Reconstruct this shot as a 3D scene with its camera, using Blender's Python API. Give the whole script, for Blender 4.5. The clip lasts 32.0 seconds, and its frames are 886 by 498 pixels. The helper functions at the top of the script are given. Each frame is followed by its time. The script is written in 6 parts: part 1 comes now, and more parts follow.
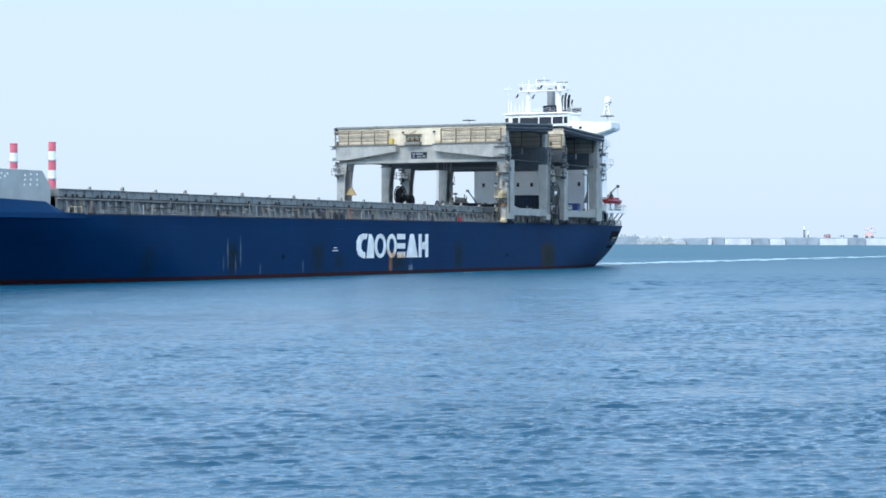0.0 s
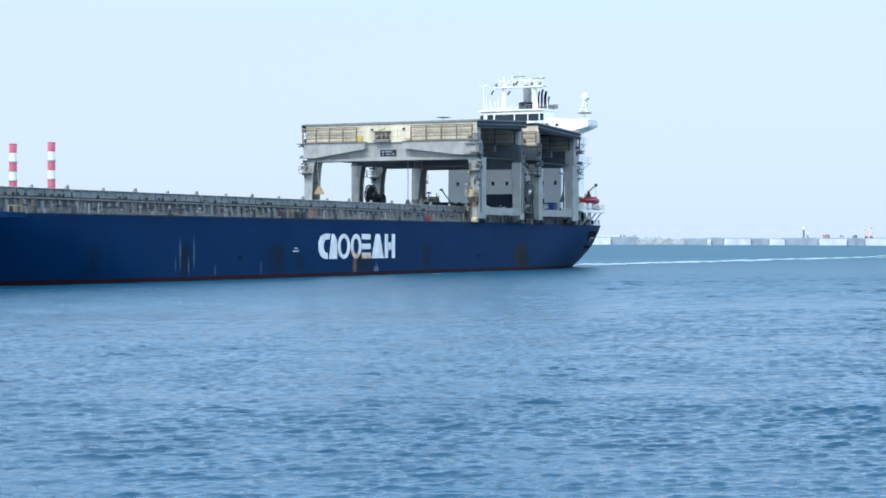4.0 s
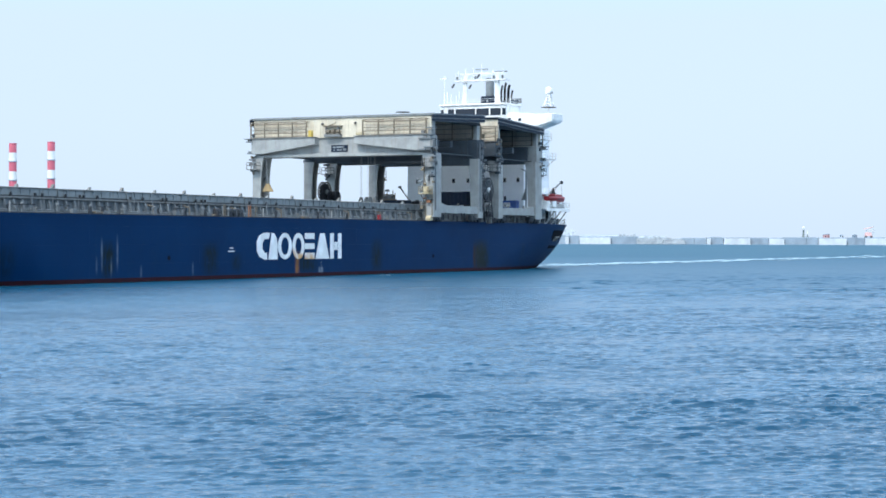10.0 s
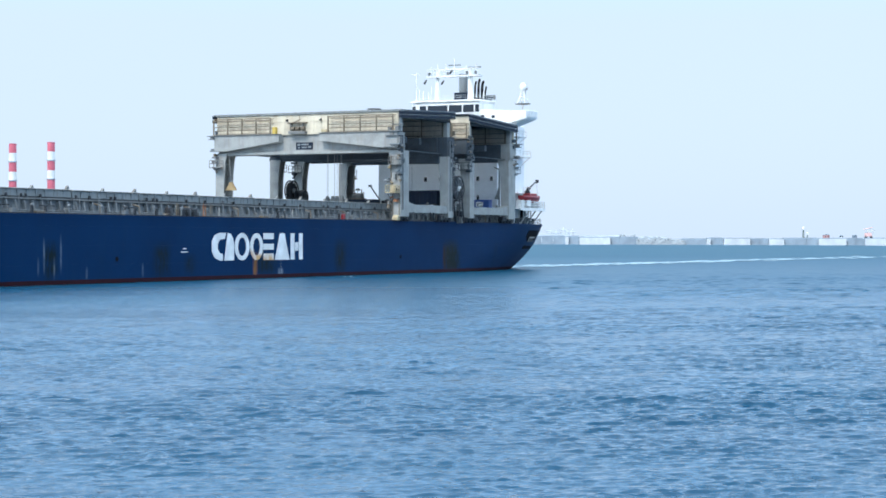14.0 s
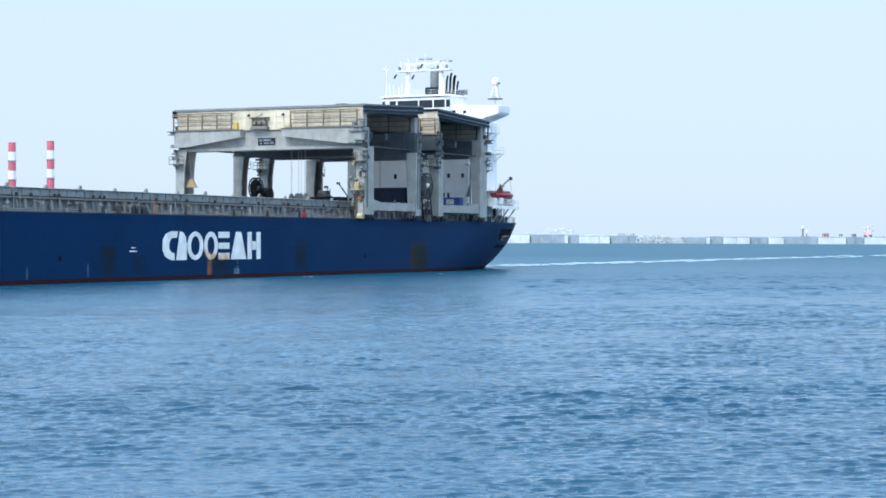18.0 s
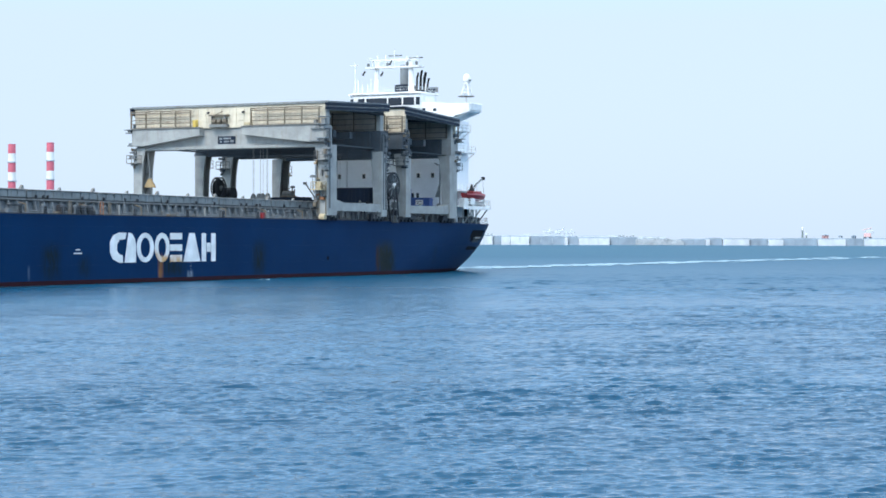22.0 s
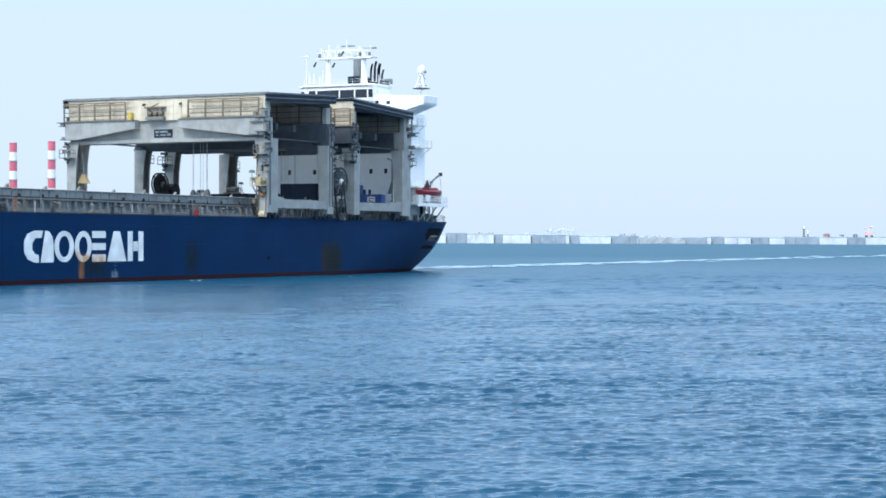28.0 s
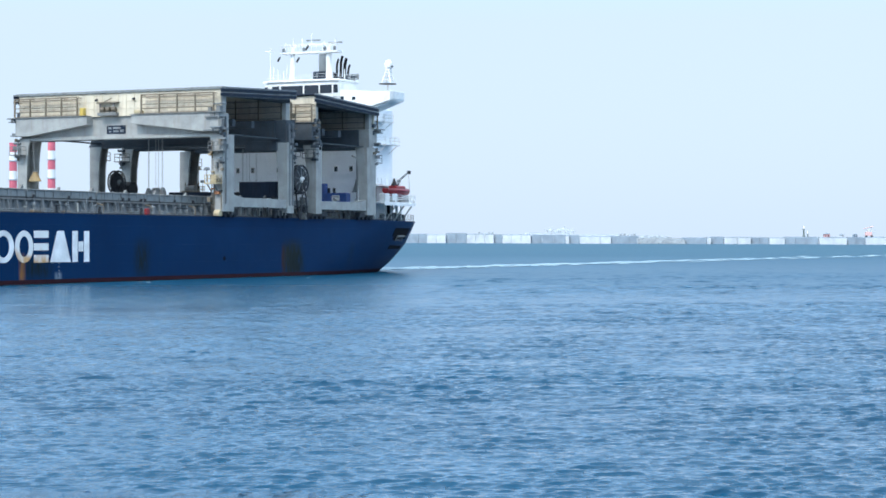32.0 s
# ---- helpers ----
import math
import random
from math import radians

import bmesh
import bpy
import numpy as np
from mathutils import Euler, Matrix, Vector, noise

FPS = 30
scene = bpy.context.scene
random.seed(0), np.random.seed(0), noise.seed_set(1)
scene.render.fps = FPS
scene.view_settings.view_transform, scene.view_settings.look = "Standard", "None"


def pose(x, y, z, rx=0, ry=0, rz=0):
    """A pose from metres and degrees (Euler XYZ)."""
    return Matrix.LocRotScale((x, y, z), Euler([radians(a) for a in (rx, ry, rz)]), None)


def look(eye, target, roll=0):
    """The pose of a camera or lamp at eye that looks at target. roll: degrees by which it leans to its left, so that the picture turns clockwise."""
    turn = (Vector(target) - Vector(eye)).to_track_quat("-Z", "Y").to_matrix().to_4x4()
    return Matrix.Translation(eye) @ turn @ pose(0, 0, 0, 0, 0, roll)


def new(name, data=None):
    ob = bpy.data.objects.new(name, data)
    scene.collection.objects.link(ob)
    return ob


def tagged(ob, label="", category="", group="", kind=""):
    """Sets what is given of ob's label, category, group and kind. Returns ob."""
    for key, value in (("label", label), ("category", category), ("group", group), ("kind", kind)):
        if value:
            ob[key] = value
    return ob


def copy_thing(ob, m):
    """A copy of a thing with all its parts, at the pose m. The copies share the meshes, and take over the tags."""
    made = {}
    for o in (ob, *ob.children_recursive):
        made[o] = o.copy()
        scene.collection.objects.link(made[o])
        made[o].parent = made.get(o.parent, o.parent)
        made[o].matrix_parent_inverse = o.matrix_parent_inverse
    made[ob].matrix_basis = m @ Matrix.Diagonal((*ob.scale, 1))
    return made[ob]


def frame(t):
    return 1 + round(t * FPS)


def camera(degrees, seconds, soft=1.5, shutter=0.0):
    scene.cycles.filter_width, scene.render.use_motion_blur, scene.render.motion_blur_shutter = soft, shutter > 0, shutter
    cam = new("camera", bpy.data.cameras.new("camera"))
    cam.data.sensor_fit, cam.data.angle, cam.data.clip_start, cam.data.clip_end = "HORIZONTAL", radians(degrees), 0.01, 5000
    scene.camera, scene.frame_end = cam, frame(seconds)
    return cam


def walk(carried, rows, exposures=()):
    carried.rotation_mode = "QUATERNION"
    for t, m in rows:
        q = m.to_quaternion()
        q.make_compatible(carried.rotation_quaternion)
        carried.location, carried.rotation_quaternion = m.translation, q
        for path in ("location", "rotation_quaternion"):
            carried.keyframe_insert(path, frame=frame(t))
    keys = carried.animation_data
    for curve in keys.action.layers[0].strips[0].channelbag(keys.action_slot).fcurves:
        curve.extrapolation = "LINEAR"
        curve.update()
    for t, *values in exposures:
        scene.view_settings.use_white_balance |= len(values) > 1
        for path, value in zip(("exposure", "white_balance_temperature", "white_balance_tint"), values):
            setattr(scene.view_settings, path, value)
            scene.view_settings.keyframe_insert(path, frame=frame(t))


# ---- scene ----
# One plan: the camera stands on a quay 4.95 m above the sea and looks along +y.
# The ship has its own axes: x forward to the bow, y to port, z up from the waterline.
cam = camera(26.28, 32.0, soft=1.7)
EYE = (0.0, 0.0, 4.95)
LOOKS = [(0, -0.53, 0.54), (1, -0.3, 0.61), (2, -0.19, 0.81), (3.5, -0.19, 0.71), (5.5, -0.13, 0.65), (8, -0.07, 0.65),
         (10.5, -0.07, 0.43), (12.5, -0.07, 0.65), (14.5, 0.05, 0.65), (16.5, 0.39, 0.03), (17.5, 0.27, -0.1), (18.5, 0.27, 0.31),
         (19.5, 0.46, 0.65), (21, 0.35, 0.96), (22.5, 0.42, 0.84), (24, 0.2, 0.58), (25.5, -0.24, 0.2), (27.5, -0.3, 0.2),
         (29.5, -0.26, 0.24), (30.5, -0.03, 0.31), (32, -0.24, 0.2)]
EXPOSURE = 0.0
walk(cam, [(t, look(EYE, (x, 1000.0, z), 0.048)) for t, x, z in LOOKS],
     exposures=[(0, EXPOSURE), (32, EXPOSURE)])

# the ship's way: seconds, x, y, heading in degrees
SHIP_ROWS = [(0, -4.17, 323.37, 243.462), (4, -9.01, 313.96, 243.572), (8, -13.87, 304.64, 243.683),
             (12, -18.73, 295.38, 243.794), (16, -23.60, 286.21, 243.905), (20, -28.48, 277.11, 244.016),
             (24, -33.36, 268.09, 244.127), (28, -38.25, 259.14, 244.238), (32, -43.14, 250.27, 244.349)]

# ---- daylight: thin bright haze, sun high behind the camera ----
SUN_AZ, SUN_EL = radians(239), radians(46)   # direction towards the sun, from +x
world = bpy.data.worlds.new("sky")
scene.world = world
world.use_nodes = True
wn, wl = world.node_tree.nodes, world.node_tree.links
wn.clear()
sky = wn.new("ShaderNodeTexSky")
sky.sky_type, sky.sun_disc = "NISHITA", False
sky.sun_elevation, sky.sun_rotation = SUN_EL, math.pi / 2 - SUN_AZ
sky.air_density, sky.dust_density, sky.ozone_density, sky.altitude = 1.0, 2.0, 3.0, 0.0
bg = wn.new("ShaderNodeBackground")
bg.inputs["Strength"].default_value = 0.11
wo = wn.new("ShaderNodeOutputWorld")
# bright haze: white near the horizon, clearer blue above it
hz = wn.new("ShaderNodeMixRGB")
hz.inputs["Fac"].default_value = 0.85
tcw, sepw, up = wn.new("ShaderNodeTexCoord"), wn.new("ShaderNodeSeparateXYZ"), wn.new("ShaderNodeValToRGB")
wl.new(tcw.outputs["Generated"], sepw.inputs[0])
wl.new(sepw.outputs["Z"], up.inputs["Fac"])
up.color_ramp.elements[0].position, up.color_ramp.elements[0].color = 0.115, (0.331, 0.408, 0.504, 1)
up.color_ramp.elements[1].position, up.color_ramp.elements[1].color = 0.80, (0.67, 0.77, 0.87, 1)
mid = up.color_ramp.elements.new(0.19)
mid.color = (0.278, 0.488, 0.745, 1)
high = up.color_ramp.elements.new(0.42)
high.color = (0.45, 0.66, 0.92, 1)
gain = wn.new("ShaderNodeMixRGB")
gain.blend_type = "MULTIPLY"
gain.inputs["Fac"].default_value = 1.0
wl.new(up.outputs[0], gain.inputs["Color1"])
# the haze is brighter round the sun
SUN_TO = (math.cos(SUN_AZ) * math.cos(SUN_EL), math.sin(SUN_AZ) * math.cos(SUN_EL), math.sin(SUN_EL))
dot, glow = wn.new("ShaderNodeVectorMath"), wn.new("ShaderNodeMapRange")
dot.operation = "DOT_PRODUCT"
dot.inputs[1].default_value = SUN_TO
wl.new(tcw.outputs["Generated"], dot.inputs[0])
glow.inputs["From Min"].default_value, glow.inputs["From Max"].default_value = 0.15, 1.0
aura = wn.new("ShaderNodeMixRGB")
aura.inputs["Color1"].default_value, aura.inputs["Color2"].default_value = (21.2, 21.2, 21.2, 1), (35, 33.3, 31.5, 1)
wl.new(dot.outputs["Value"], glow.inputs["Value"])
wl.new(glow.outputs[0], aura.inputs["Fac"])
wl.new(aura.outputs[0], gain.inputs["Color2"])
wl.new(sky.outputs[0], hz.inputs["Color1"])
wl.new(gain.outputs[0], hz.inputs["Color2"])
wl.new(hz.outputs[0], bg.inputs["Color"])
wl.new(bg.outputs[0], wo.inputs["Surface"])

sun_data = bpy.data.lights.new("sun", "SUN")
sun_data.energy, sun_data.angle, sun_data.color = 2.5, radians(14), (1.0, 0.95, 0.88)
sun = new("sun", sun_data)
sun_dir = Vector((math.cos(SUN_AZ) * math.cos(SUN_EL), math.sin(SUN_AZ) * math.cos(SUN_EL), math.sin(SUN_EL)))
sun.matrix_basis = Matrix.Translation((-60, -60, 120)) @ sun_dir.to_track_quat("Z", "Y").to_matrix().to_4x4()


# ---- materials ----
def nodes_of(name):
    m = bpy.data.materials.new(name)
    m.use_nodes = True
    nt = m.node_tree
    return m, nt.nodes, nt.links, nt.nodes["Principled BSDF"]


def ramp(n, lo, hi, c0=(0, 0, 0, 1), c1=(1, 1, 1, 1)):
    r = n.new("ShaderNodeValToRGB")
    r.color_ramp.elements[0].position, r.color_ramp.elements[1].position = lo, hi
    r.color_ramp.elements[0].color, r.color_ramp.elements[1].color = c0, c1
    return r


def noise_tex(n, l, scale, detail=4, stretch=None, coord="Object"):
    tc = n.new("ShaderNodeTexCoord")
    mp = n.new("ShaderNodeMapping")
    if stretch:
        mp.inputs["Scale"].default_value = stretch
    tx = n.new("ShaderNodeTexNoise")
    tx.inputs["Scale"].default_value, tx.inputs["Detail"].default_value = scale, detail
    l.new(tc.outputs[coord], mp.inputs["Vector"])
    l.new(mp.outputs[0], tx.inputs["Vector"])
    return tx


def mix(n, l, fac, a, b, how="MIX"):
    x = n.new("ShaderNodeMixRGB")
    x.blend_type = how
    for socket, v in ((x.inputs["Fac"], fac), (x.inputs["Color1"], a), (x.inputs["Color2"], b)):
        if isinstance(v, (int, float)):
            socket.default_value = v
        elif isinstance(v, tuple):
            socket.default_value = (*v[:3], 1)
        else:
            l.new(v, socket)
    return x.outputs[0]


def paint(name, color, dirt=(0.2, 0.14, 0.09), amount=0.35, rough=0.5, metal=0.0, scale=0.6, streak=True, bump=0.01, vary=0.0, patchy=0.18):
    """Weathered paint: soft patches, downward streaks of dirt or rust, fine grain."""
    m, n, l, p = nodes_of(name)
    big = noise_tex(n, l, scale, 5)
    st = noise_tex(n, l, 1.0, 4, (2.4, 2.4, 0.22) if streak else (1.5, 1.5, 1.5))
    fine = noise_tex(n, l, 9.0, 6)
    f1 = ramp(n, 0.52, 0.78)
    l.new(st.outputs["Fac"], f1.inputs["Fac"])
    pb = ramp(n, 0.35, 0.65)
    l.new(big.outputs["Fac"], pb.inputs["Fac"])
    c = mix(n, l, pb.outputs[0], tuple(min(1, v * (1 + 0.45 * patchy)) for v in color), tuple(v * (1 - patchy) for v in color))
    sc = n.new("ShaderNodeMath")
    sc.operation = "MULTIPLY"
    l.new(f1.outputs[0], sc.inputs[0])
    sc.inputs[1].default_value = amount
    c = mix(n, l, sc.outputs[0], c, dirt)
    g = ramp(n, 0.3, 0.7, (0.88, 0.88, 0.88, 1), (1.06, 1.06, 1.06, 1))
    l.new(fine.outputs["Fac"], g.inputs["Fac"])
    c = mix(n, l, 1.0, c, g.outputs[0], "MULTIPLY")
    if vary:
        oi = n.new("ShaderNodeObjectInfo")
        v = ramp(n, 0.0, 1.0, (1 - vary,) * 3 + (1,), (1 + vary,) * 3 + (1,))
        l.new(oi.outputs["Random"], v.inputs["Fac"])
        c = mix(n, l, 1.0, c, v.outputs[0], "MULTIPLY")
    l.new(c, p.inputs["Base Color"])
    p.inputs["Roughness"].default_value, p.inputs["Metallic"].default_value = rough, metal
    bp = n.new("ShaderNodeBump")
    bp.inputs["Distance"].default_value = bump
    l.new(fine.outputs["Fac"], bp.inputs["Height"])
    l.new(bp.outputs[0], p.inputs["Normal"])
    return m


def hull_paint():
    """Blue topside paint with plate seams, scuffs, and rust and weed stains at their own places along the side."""
    m, n, l, p = nodes_of("hull_blue")
    tc = n.new("ShaderNodeTexCoord")
    sep = n.new("ShaderNodeSeparateXYZ")
    l.new(tc.outputs["Object"], sep.inputs[0])
    big = noise_tex(n, l, 0.12, 5)
    pb = ramp(n, 0.3, 0.7)
    l.new(big.outputs["Fac"], pb.inputs["Fac"])
    c = mix(n, l, pb.outputs[0], (0.0002, 0.0205, 0.071), (0.0003, 0.0275, 0.091))
    st = noise_tex(n, l, 1.0, 5, (1.8, 1.8, 0.14))
    sr = ramp(n, 0.55, 0.8)
    l.new(st.outputs["Fac"], sr.inputs["Fac"])
    dim = n.new("ShaderNodeMath")
    dim.operation = "MULTIPLY"
    l.new(sr.outputs[0], dim.inputs[0])
    dim.inputs[1].default_value = 0.18
    c = mix(n, l, dim.outputs[0], c, (0.012, 0.04, 0.07))
    rag = noise_tex(n, l, 1.0, 6, (2.6, 2.6, 0.7))

    def blot(u, half_u, z, half_z, strength):
        """A soft-edged patch round (u, z) with a ragged outline."""
        out = []
        for axis, centre, half in (("X", u, half_u), ("Z", z, half_z)):
            a = n.new("ShaderNodeMath"); a.operation = "SUBTRACT"
            l.new(sep.outputs[axis], a.inputs[0]); a.inputs[1].default_value = centre
            b = n.new("ShaderNodeMath"); b.operation = "ABSOLUTE"; l.new(a.outputs[0], b.inputs[0])
            d = n.new("ShaderNodeMapRange")
            l.new(b.outputs[0], d.inputs["Value"])
            d.inputs["From Min"].default_value, d.inputs["From Max"].default_value = half * 0.3, half
            d.inputs["To Min"].default_value, d.inputs["To Max"].default_value = 1.0, 0.0
            out.append(d.outputs[0])
        q = n.new("ShaderNodeMath"); q.operation = "MULTIPLY"
        l.new(out[0], q.inputs[0]); l.new(out[1], q.inputs[1])
        r = n.new("ShaderNodeMath"); r.operation = "MULTIPLY"
        rr = ramp(n, 0.22, 0.62)
        l.new(rag.outputs["Fac"], rr.inputs["Fac"])
        l.new(q.outputs[0], r.inputs[0]); l.new(rr.outputs[0], r.inputs[1])
        s = n.new("ShaderNodeMath"); s.operation = "MULTIPLY"; s.use_clamp = True
        l.new(r.outputs[0], s.inputs[0]); s.inputs[1].default_value = strength
        return s.outputs[0]
    weed, rust, pale = (0.006, 0.014, 0.016), (0.30, 0.13, 0.045), (0.20, 0.26, 0.32)
    for u, hu, z, hz_, k, col in ((82, 1.6, 2.6, 2.6, 1.2, weed), (83.2, 0.22, 3.2, 2.2, 0.56, pale), (80.2, 0.22, 3.4, 2.4, 0.52, pale),
                                  (81.4, 0.22, 1.8, 1.5, 0.42, pale), (84.2, 0.22, 2.0, 1.2, 0.35, pale), (60.5, 2.2, 2.6, 2.6, 1.0, weed),
                                  (54.5, 1.5, 2.0, 1.6, 0.7, weed), (75.5, 0.25, 1.2, 0.9, 0.45, pale), (64.5, 0.25, 1.4, 1.0, 0.45, pale),
                                  (39.2, 0.7, 1.7, 1.9, 1.3, rust), (36.5, 3.4, 1.8, 1.5, 1.1, weed), (32.8, 0.8, 0.8, 0.6, 1.3, pale),
                                  (16.4, 2.0, 2.6, 2.8, 1.1, weed), (-17.2, 0.8, 2.2, 2.6, 1.2, (0.050, 0.018, 0.014)), (-19.6, 3.2, 2.4, 3.0, 1.8, (0.016, 0.022, 0.020)),
                                  (-20.5, 3.0, 2.0, 2.4, 0.9, weed), (-37.0, 1.2, 3.0, 2.5, 0.4, weed), (100, 2, 2.5, 2.6, 0.6, weed)):
        c = mix(n, l, blot(u, hu, z, hz_, k), c, col)
    fine = noise_tex(n, l, 6.0, 5)
    l.new(c, p.inputs["Base Color"])
    p.inputs["Roughness"].default_value = 0.5
    p.inputs["Specular IOR Level"].default_value = 0.06
    # welded plates: long strakes and frames, slightly dished
    wv = n.new("ShaderNodeTexBrick")
    wv.inputs["Scale"].default_value, wv.inputs["Mortar Size"].default_value = 0.1, 0.004
    wv.inputs["Brick Width"].default_value, wv.inputs["Row Height"].default_value = 0.9, 0.22
    wv.inputs["Color1"].default_value = wv.inputs["Color2"].default_value = (1, 1, 1, 1)
    wv.inputs["Mortar"].default_value = (0, 0, 0, 1)
    cm = n.new("ShaderNodeCombineXYZ")
    l.new(sep.outputs["X"], cm.inputs[0]); l.new(sep.outputs["Z"], cm.inputs[1])
    l.new(cm.outputs[0], wv.inputs["Vector"])
    dish = noise_tex(n, l, 0.5, 3)
    hs = mix(n, l, 0.25, dish.outputs["Fac"], wv.outputs["Color"])
    bp = n.new("ShaderNodeBump")
    bp.inputs["Distance"].default_value, bp.inputs["Strength"].default_value = 0.05, 0.6
    l.new(hs, bp.inputs["Height"])
    b2 = n.new("ShaderNodeBump")
    b2.inputs["Distance"].default_value = 0.006
    l.new(fine.outputs["Fac"], b2.inputs["Height"]); l.new(bp.outputs[0], b2.inputs["Normal"])
    l.new(b2.outputs[0], p.inputs["Normal"])
    return m


def rusted_emblem():
    """White paint whose lower half is soaked with orange rust."""
    m, n, l, p = nodes_of("rust_stained_emblem")
    tc, sep = n.new("ShaderNodeTexCoord"), n.new("ShaderNodeSeparateXYZ")
    l.new(tc.outputs["Object"], sep.inputs[0])
    ns = noise_tex(n, l, 1.0, 5, (0.9, 0.9, 0.5))
    ad = n.new("ShaderNodeMath"); ad.operation = "MULTIPLY_ADD"
    l.new(ns.outputs["Fac"], ad.inputs[0]); ad.inputs[1].default_value = -4.5
    l.new(sep.outputs["Z"], ad.inputs[2])
    mr = n.new("ShaderNodeMapRange")
    l.new(ad.outputs[0], mr.inputs["Value"])
    mr.inputs["From Min"].default_value, mr.inputs["From Max"].default_value = 0.1, 1.5
    mr.inputs["To Min"].default_value, mr.inputs["To Max"].default_value = 1.0, 0.0
    tone = noise_tex(n, l, 2.0, 4)
    rust = mix(n, l, tone.outputs["Fac"], (0.42, 0.17, 0.04), (0.78, 0.50, 0.24))
    c = mix(n, l, mr.outputs[0], (0.78, 0.78, 0.77), rust)
    l.new(c, p.inputs["Base Color"])
    p.inputs["Roughness"].default_value = 0.6
    return m


def water_material():
    m, n, l, p = nodes_of("sea_water")
    patch = noise_tex(n, l, 0.02, 4, (1.0, 2.2, 1.0))
    pr = ramp(n, 0.3, 0.7)
    l.new(patch.outputs["Fac"], pr.inputs["Fac"])
    c = mix(n, l, pr.outputs[0], (0.0016, 0.043, 0.094), (0.0022, 0.058, 0.120))
    # base colour turns greener along y: far water's low-angle look put into the colour
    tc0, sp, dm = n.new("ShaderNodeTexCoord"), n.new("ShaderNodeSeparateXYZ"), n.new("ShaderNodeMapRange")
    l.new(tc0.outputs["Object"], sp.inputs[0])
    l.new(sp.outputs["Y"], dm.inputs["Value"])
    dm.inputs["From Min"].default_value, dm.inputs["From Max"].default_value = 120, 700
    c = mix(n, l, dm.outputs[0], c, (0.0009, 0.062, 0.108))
    l.new(c, p.inputs["Base Color"])
    p.inputs["IOR"].default_value = 1.33
    # ripples too fine for the sheet's wider mesh further out count as roughness
    tc, ln, km = n.new("ShaderNodeTexCoord"), n.new("ShaderNodeVectorMath"), n.new("ShaderNodeMath")
    ln.operation, km.operation = "LENGTH", "MULTIPLY"
    l.new(tc.outputs["Object"], ln.inputs[0])
    l.new(ln.outputs["Value"], km.inputs[0])
    km.inputs[1].default_value = 0.001
    rr = ramp(n, 0.035, 0.60, (0.06,) * 3 + (1,), (0.46,) * 3 + (1,))
    rr.color_ramp.elements.new(0.10).color = (0.15, 0.15, 0.15, 1)
    rr.color_ramp.elements.new(0.25).color = (0.33, 0.33, 0.33, 1)
    l.new(km.outputs[0], rr.inputs["Fac"])
    l.new(rr.outputs[0], p.inputs["Roughness"])
    # wave faces hide one another at low angles and send less light back
    sh = ramp(n, 0.09, 0.38, (0.43,) * 3 + (1,), (0.26,) * 3 + (1,))
    l.new(km.outputs[0], sh.inputs["Fac"])
    l.new(sh.outputs[0], p.inputs["Specular IOR Level"])
    # cat's paws: the wind roughens the water in patches, and small ripples are lost with distance
    puff = noise_tex(n, l, 0.22, 4, (0.8, 1.0, 1.0))
    paws = ramp(n, 0.38, 0.62, (0.25,) * 3 + (1,), (1.0,) * 3 + (1,))
    l.new(puff.outputs["Fac"], paws.inputs["Fac"])
    fade = ramp(n, 0.05, 0.30, (1.0,) * 3 + (1,), (0.25,) * 3 + (1,))
    l.new(km.outputs[0], fade.inputs["Fac"])
    force = n.new("ShaderNodeMath")
    force.operation = "MULTIPLY"
    l.new(paws.outputs[0], force.inputs[0])
    l.new(fade.outputs[0], force.inputs[1])
    prev = None
    for scale, dist in ((0.5, 0.16), (1.7, 0.075), (3.6, 0.06), (7.5, 0.025)):
        tx = noise_tex(n, l, scale, 3, (0.8, 1.25, 1.0))
        # pointed crests and round troughs
        sharp = n.new("ShaderNodeMath")
        sharp.operation = "POWER"
        l.new(tx.outputs["Fac"], sharp.inputs[0])
        sharp.inputs[1].default_value = 1.8
        bp = n.new("ShaderNodeBump")
        bp.inputs["Distance"].default_value = dist
        l.new(sharp.outputs[0], bp.inputs["Height"])
        l.new((paws if scale < 1 else force).outputs[0], bp.inputs["Strength"])
        if prev:
            l.new(prev.outputs[0], bp.inputs["Normal"])
        prev = bp
    l.new(prev.outputs[0], p.inputs["Normal"])
    return m


def glass_dark():
    m, n, l, p = nodes_of("dark_glazing")
    p.inputs["Base Color"].default_value = (0.010, 0.018, 0.032, 1)
    p.inputs["Roughness"].default_value = 0.12
    return m


M_HULL, M_WATER, M_GLASS = hull_paint(), water_material(), glass_dark()
M_BOOT = paint("boot_red", (0.030, 0.008, 0.012), (0.008, 0.010, 0.011), 0.8, 0.7)
M_BOOT.node_tree.nodes["Principled BSDF"].inputs["Specular IOR Level"].default_value = 0.1
M_GREY = paint("crane_grey", (0.325, 0.337, 0.33), (0.22, 0.15, 0.10), 0.35, 0.5)
M_CREAM = paint("cream_cladding", (0.64, 0.58, 0.46), (0.42, 0.30, 0.18), 0.45, 0.55)
# darker copy of the crane grey, puts shade on inner and rear faces
M_SHADE = paint("shade_dark_grey", (0.075, 0.092, 0.110), (0.10, 0.07, 0.05), 0.4, 0.6)
M_RUSTY = paint("rusty_grey", (0.18, 0.19, 0.19), (0.11, 0.06, 0.035), 0.85, 0.65, scale=0.9)
M_COAM = paint("coaming_grey", (0.145, 0.17, 0.19), (0.10, 0.065, 0.045), 0.7, 0.65, scale=0.8)
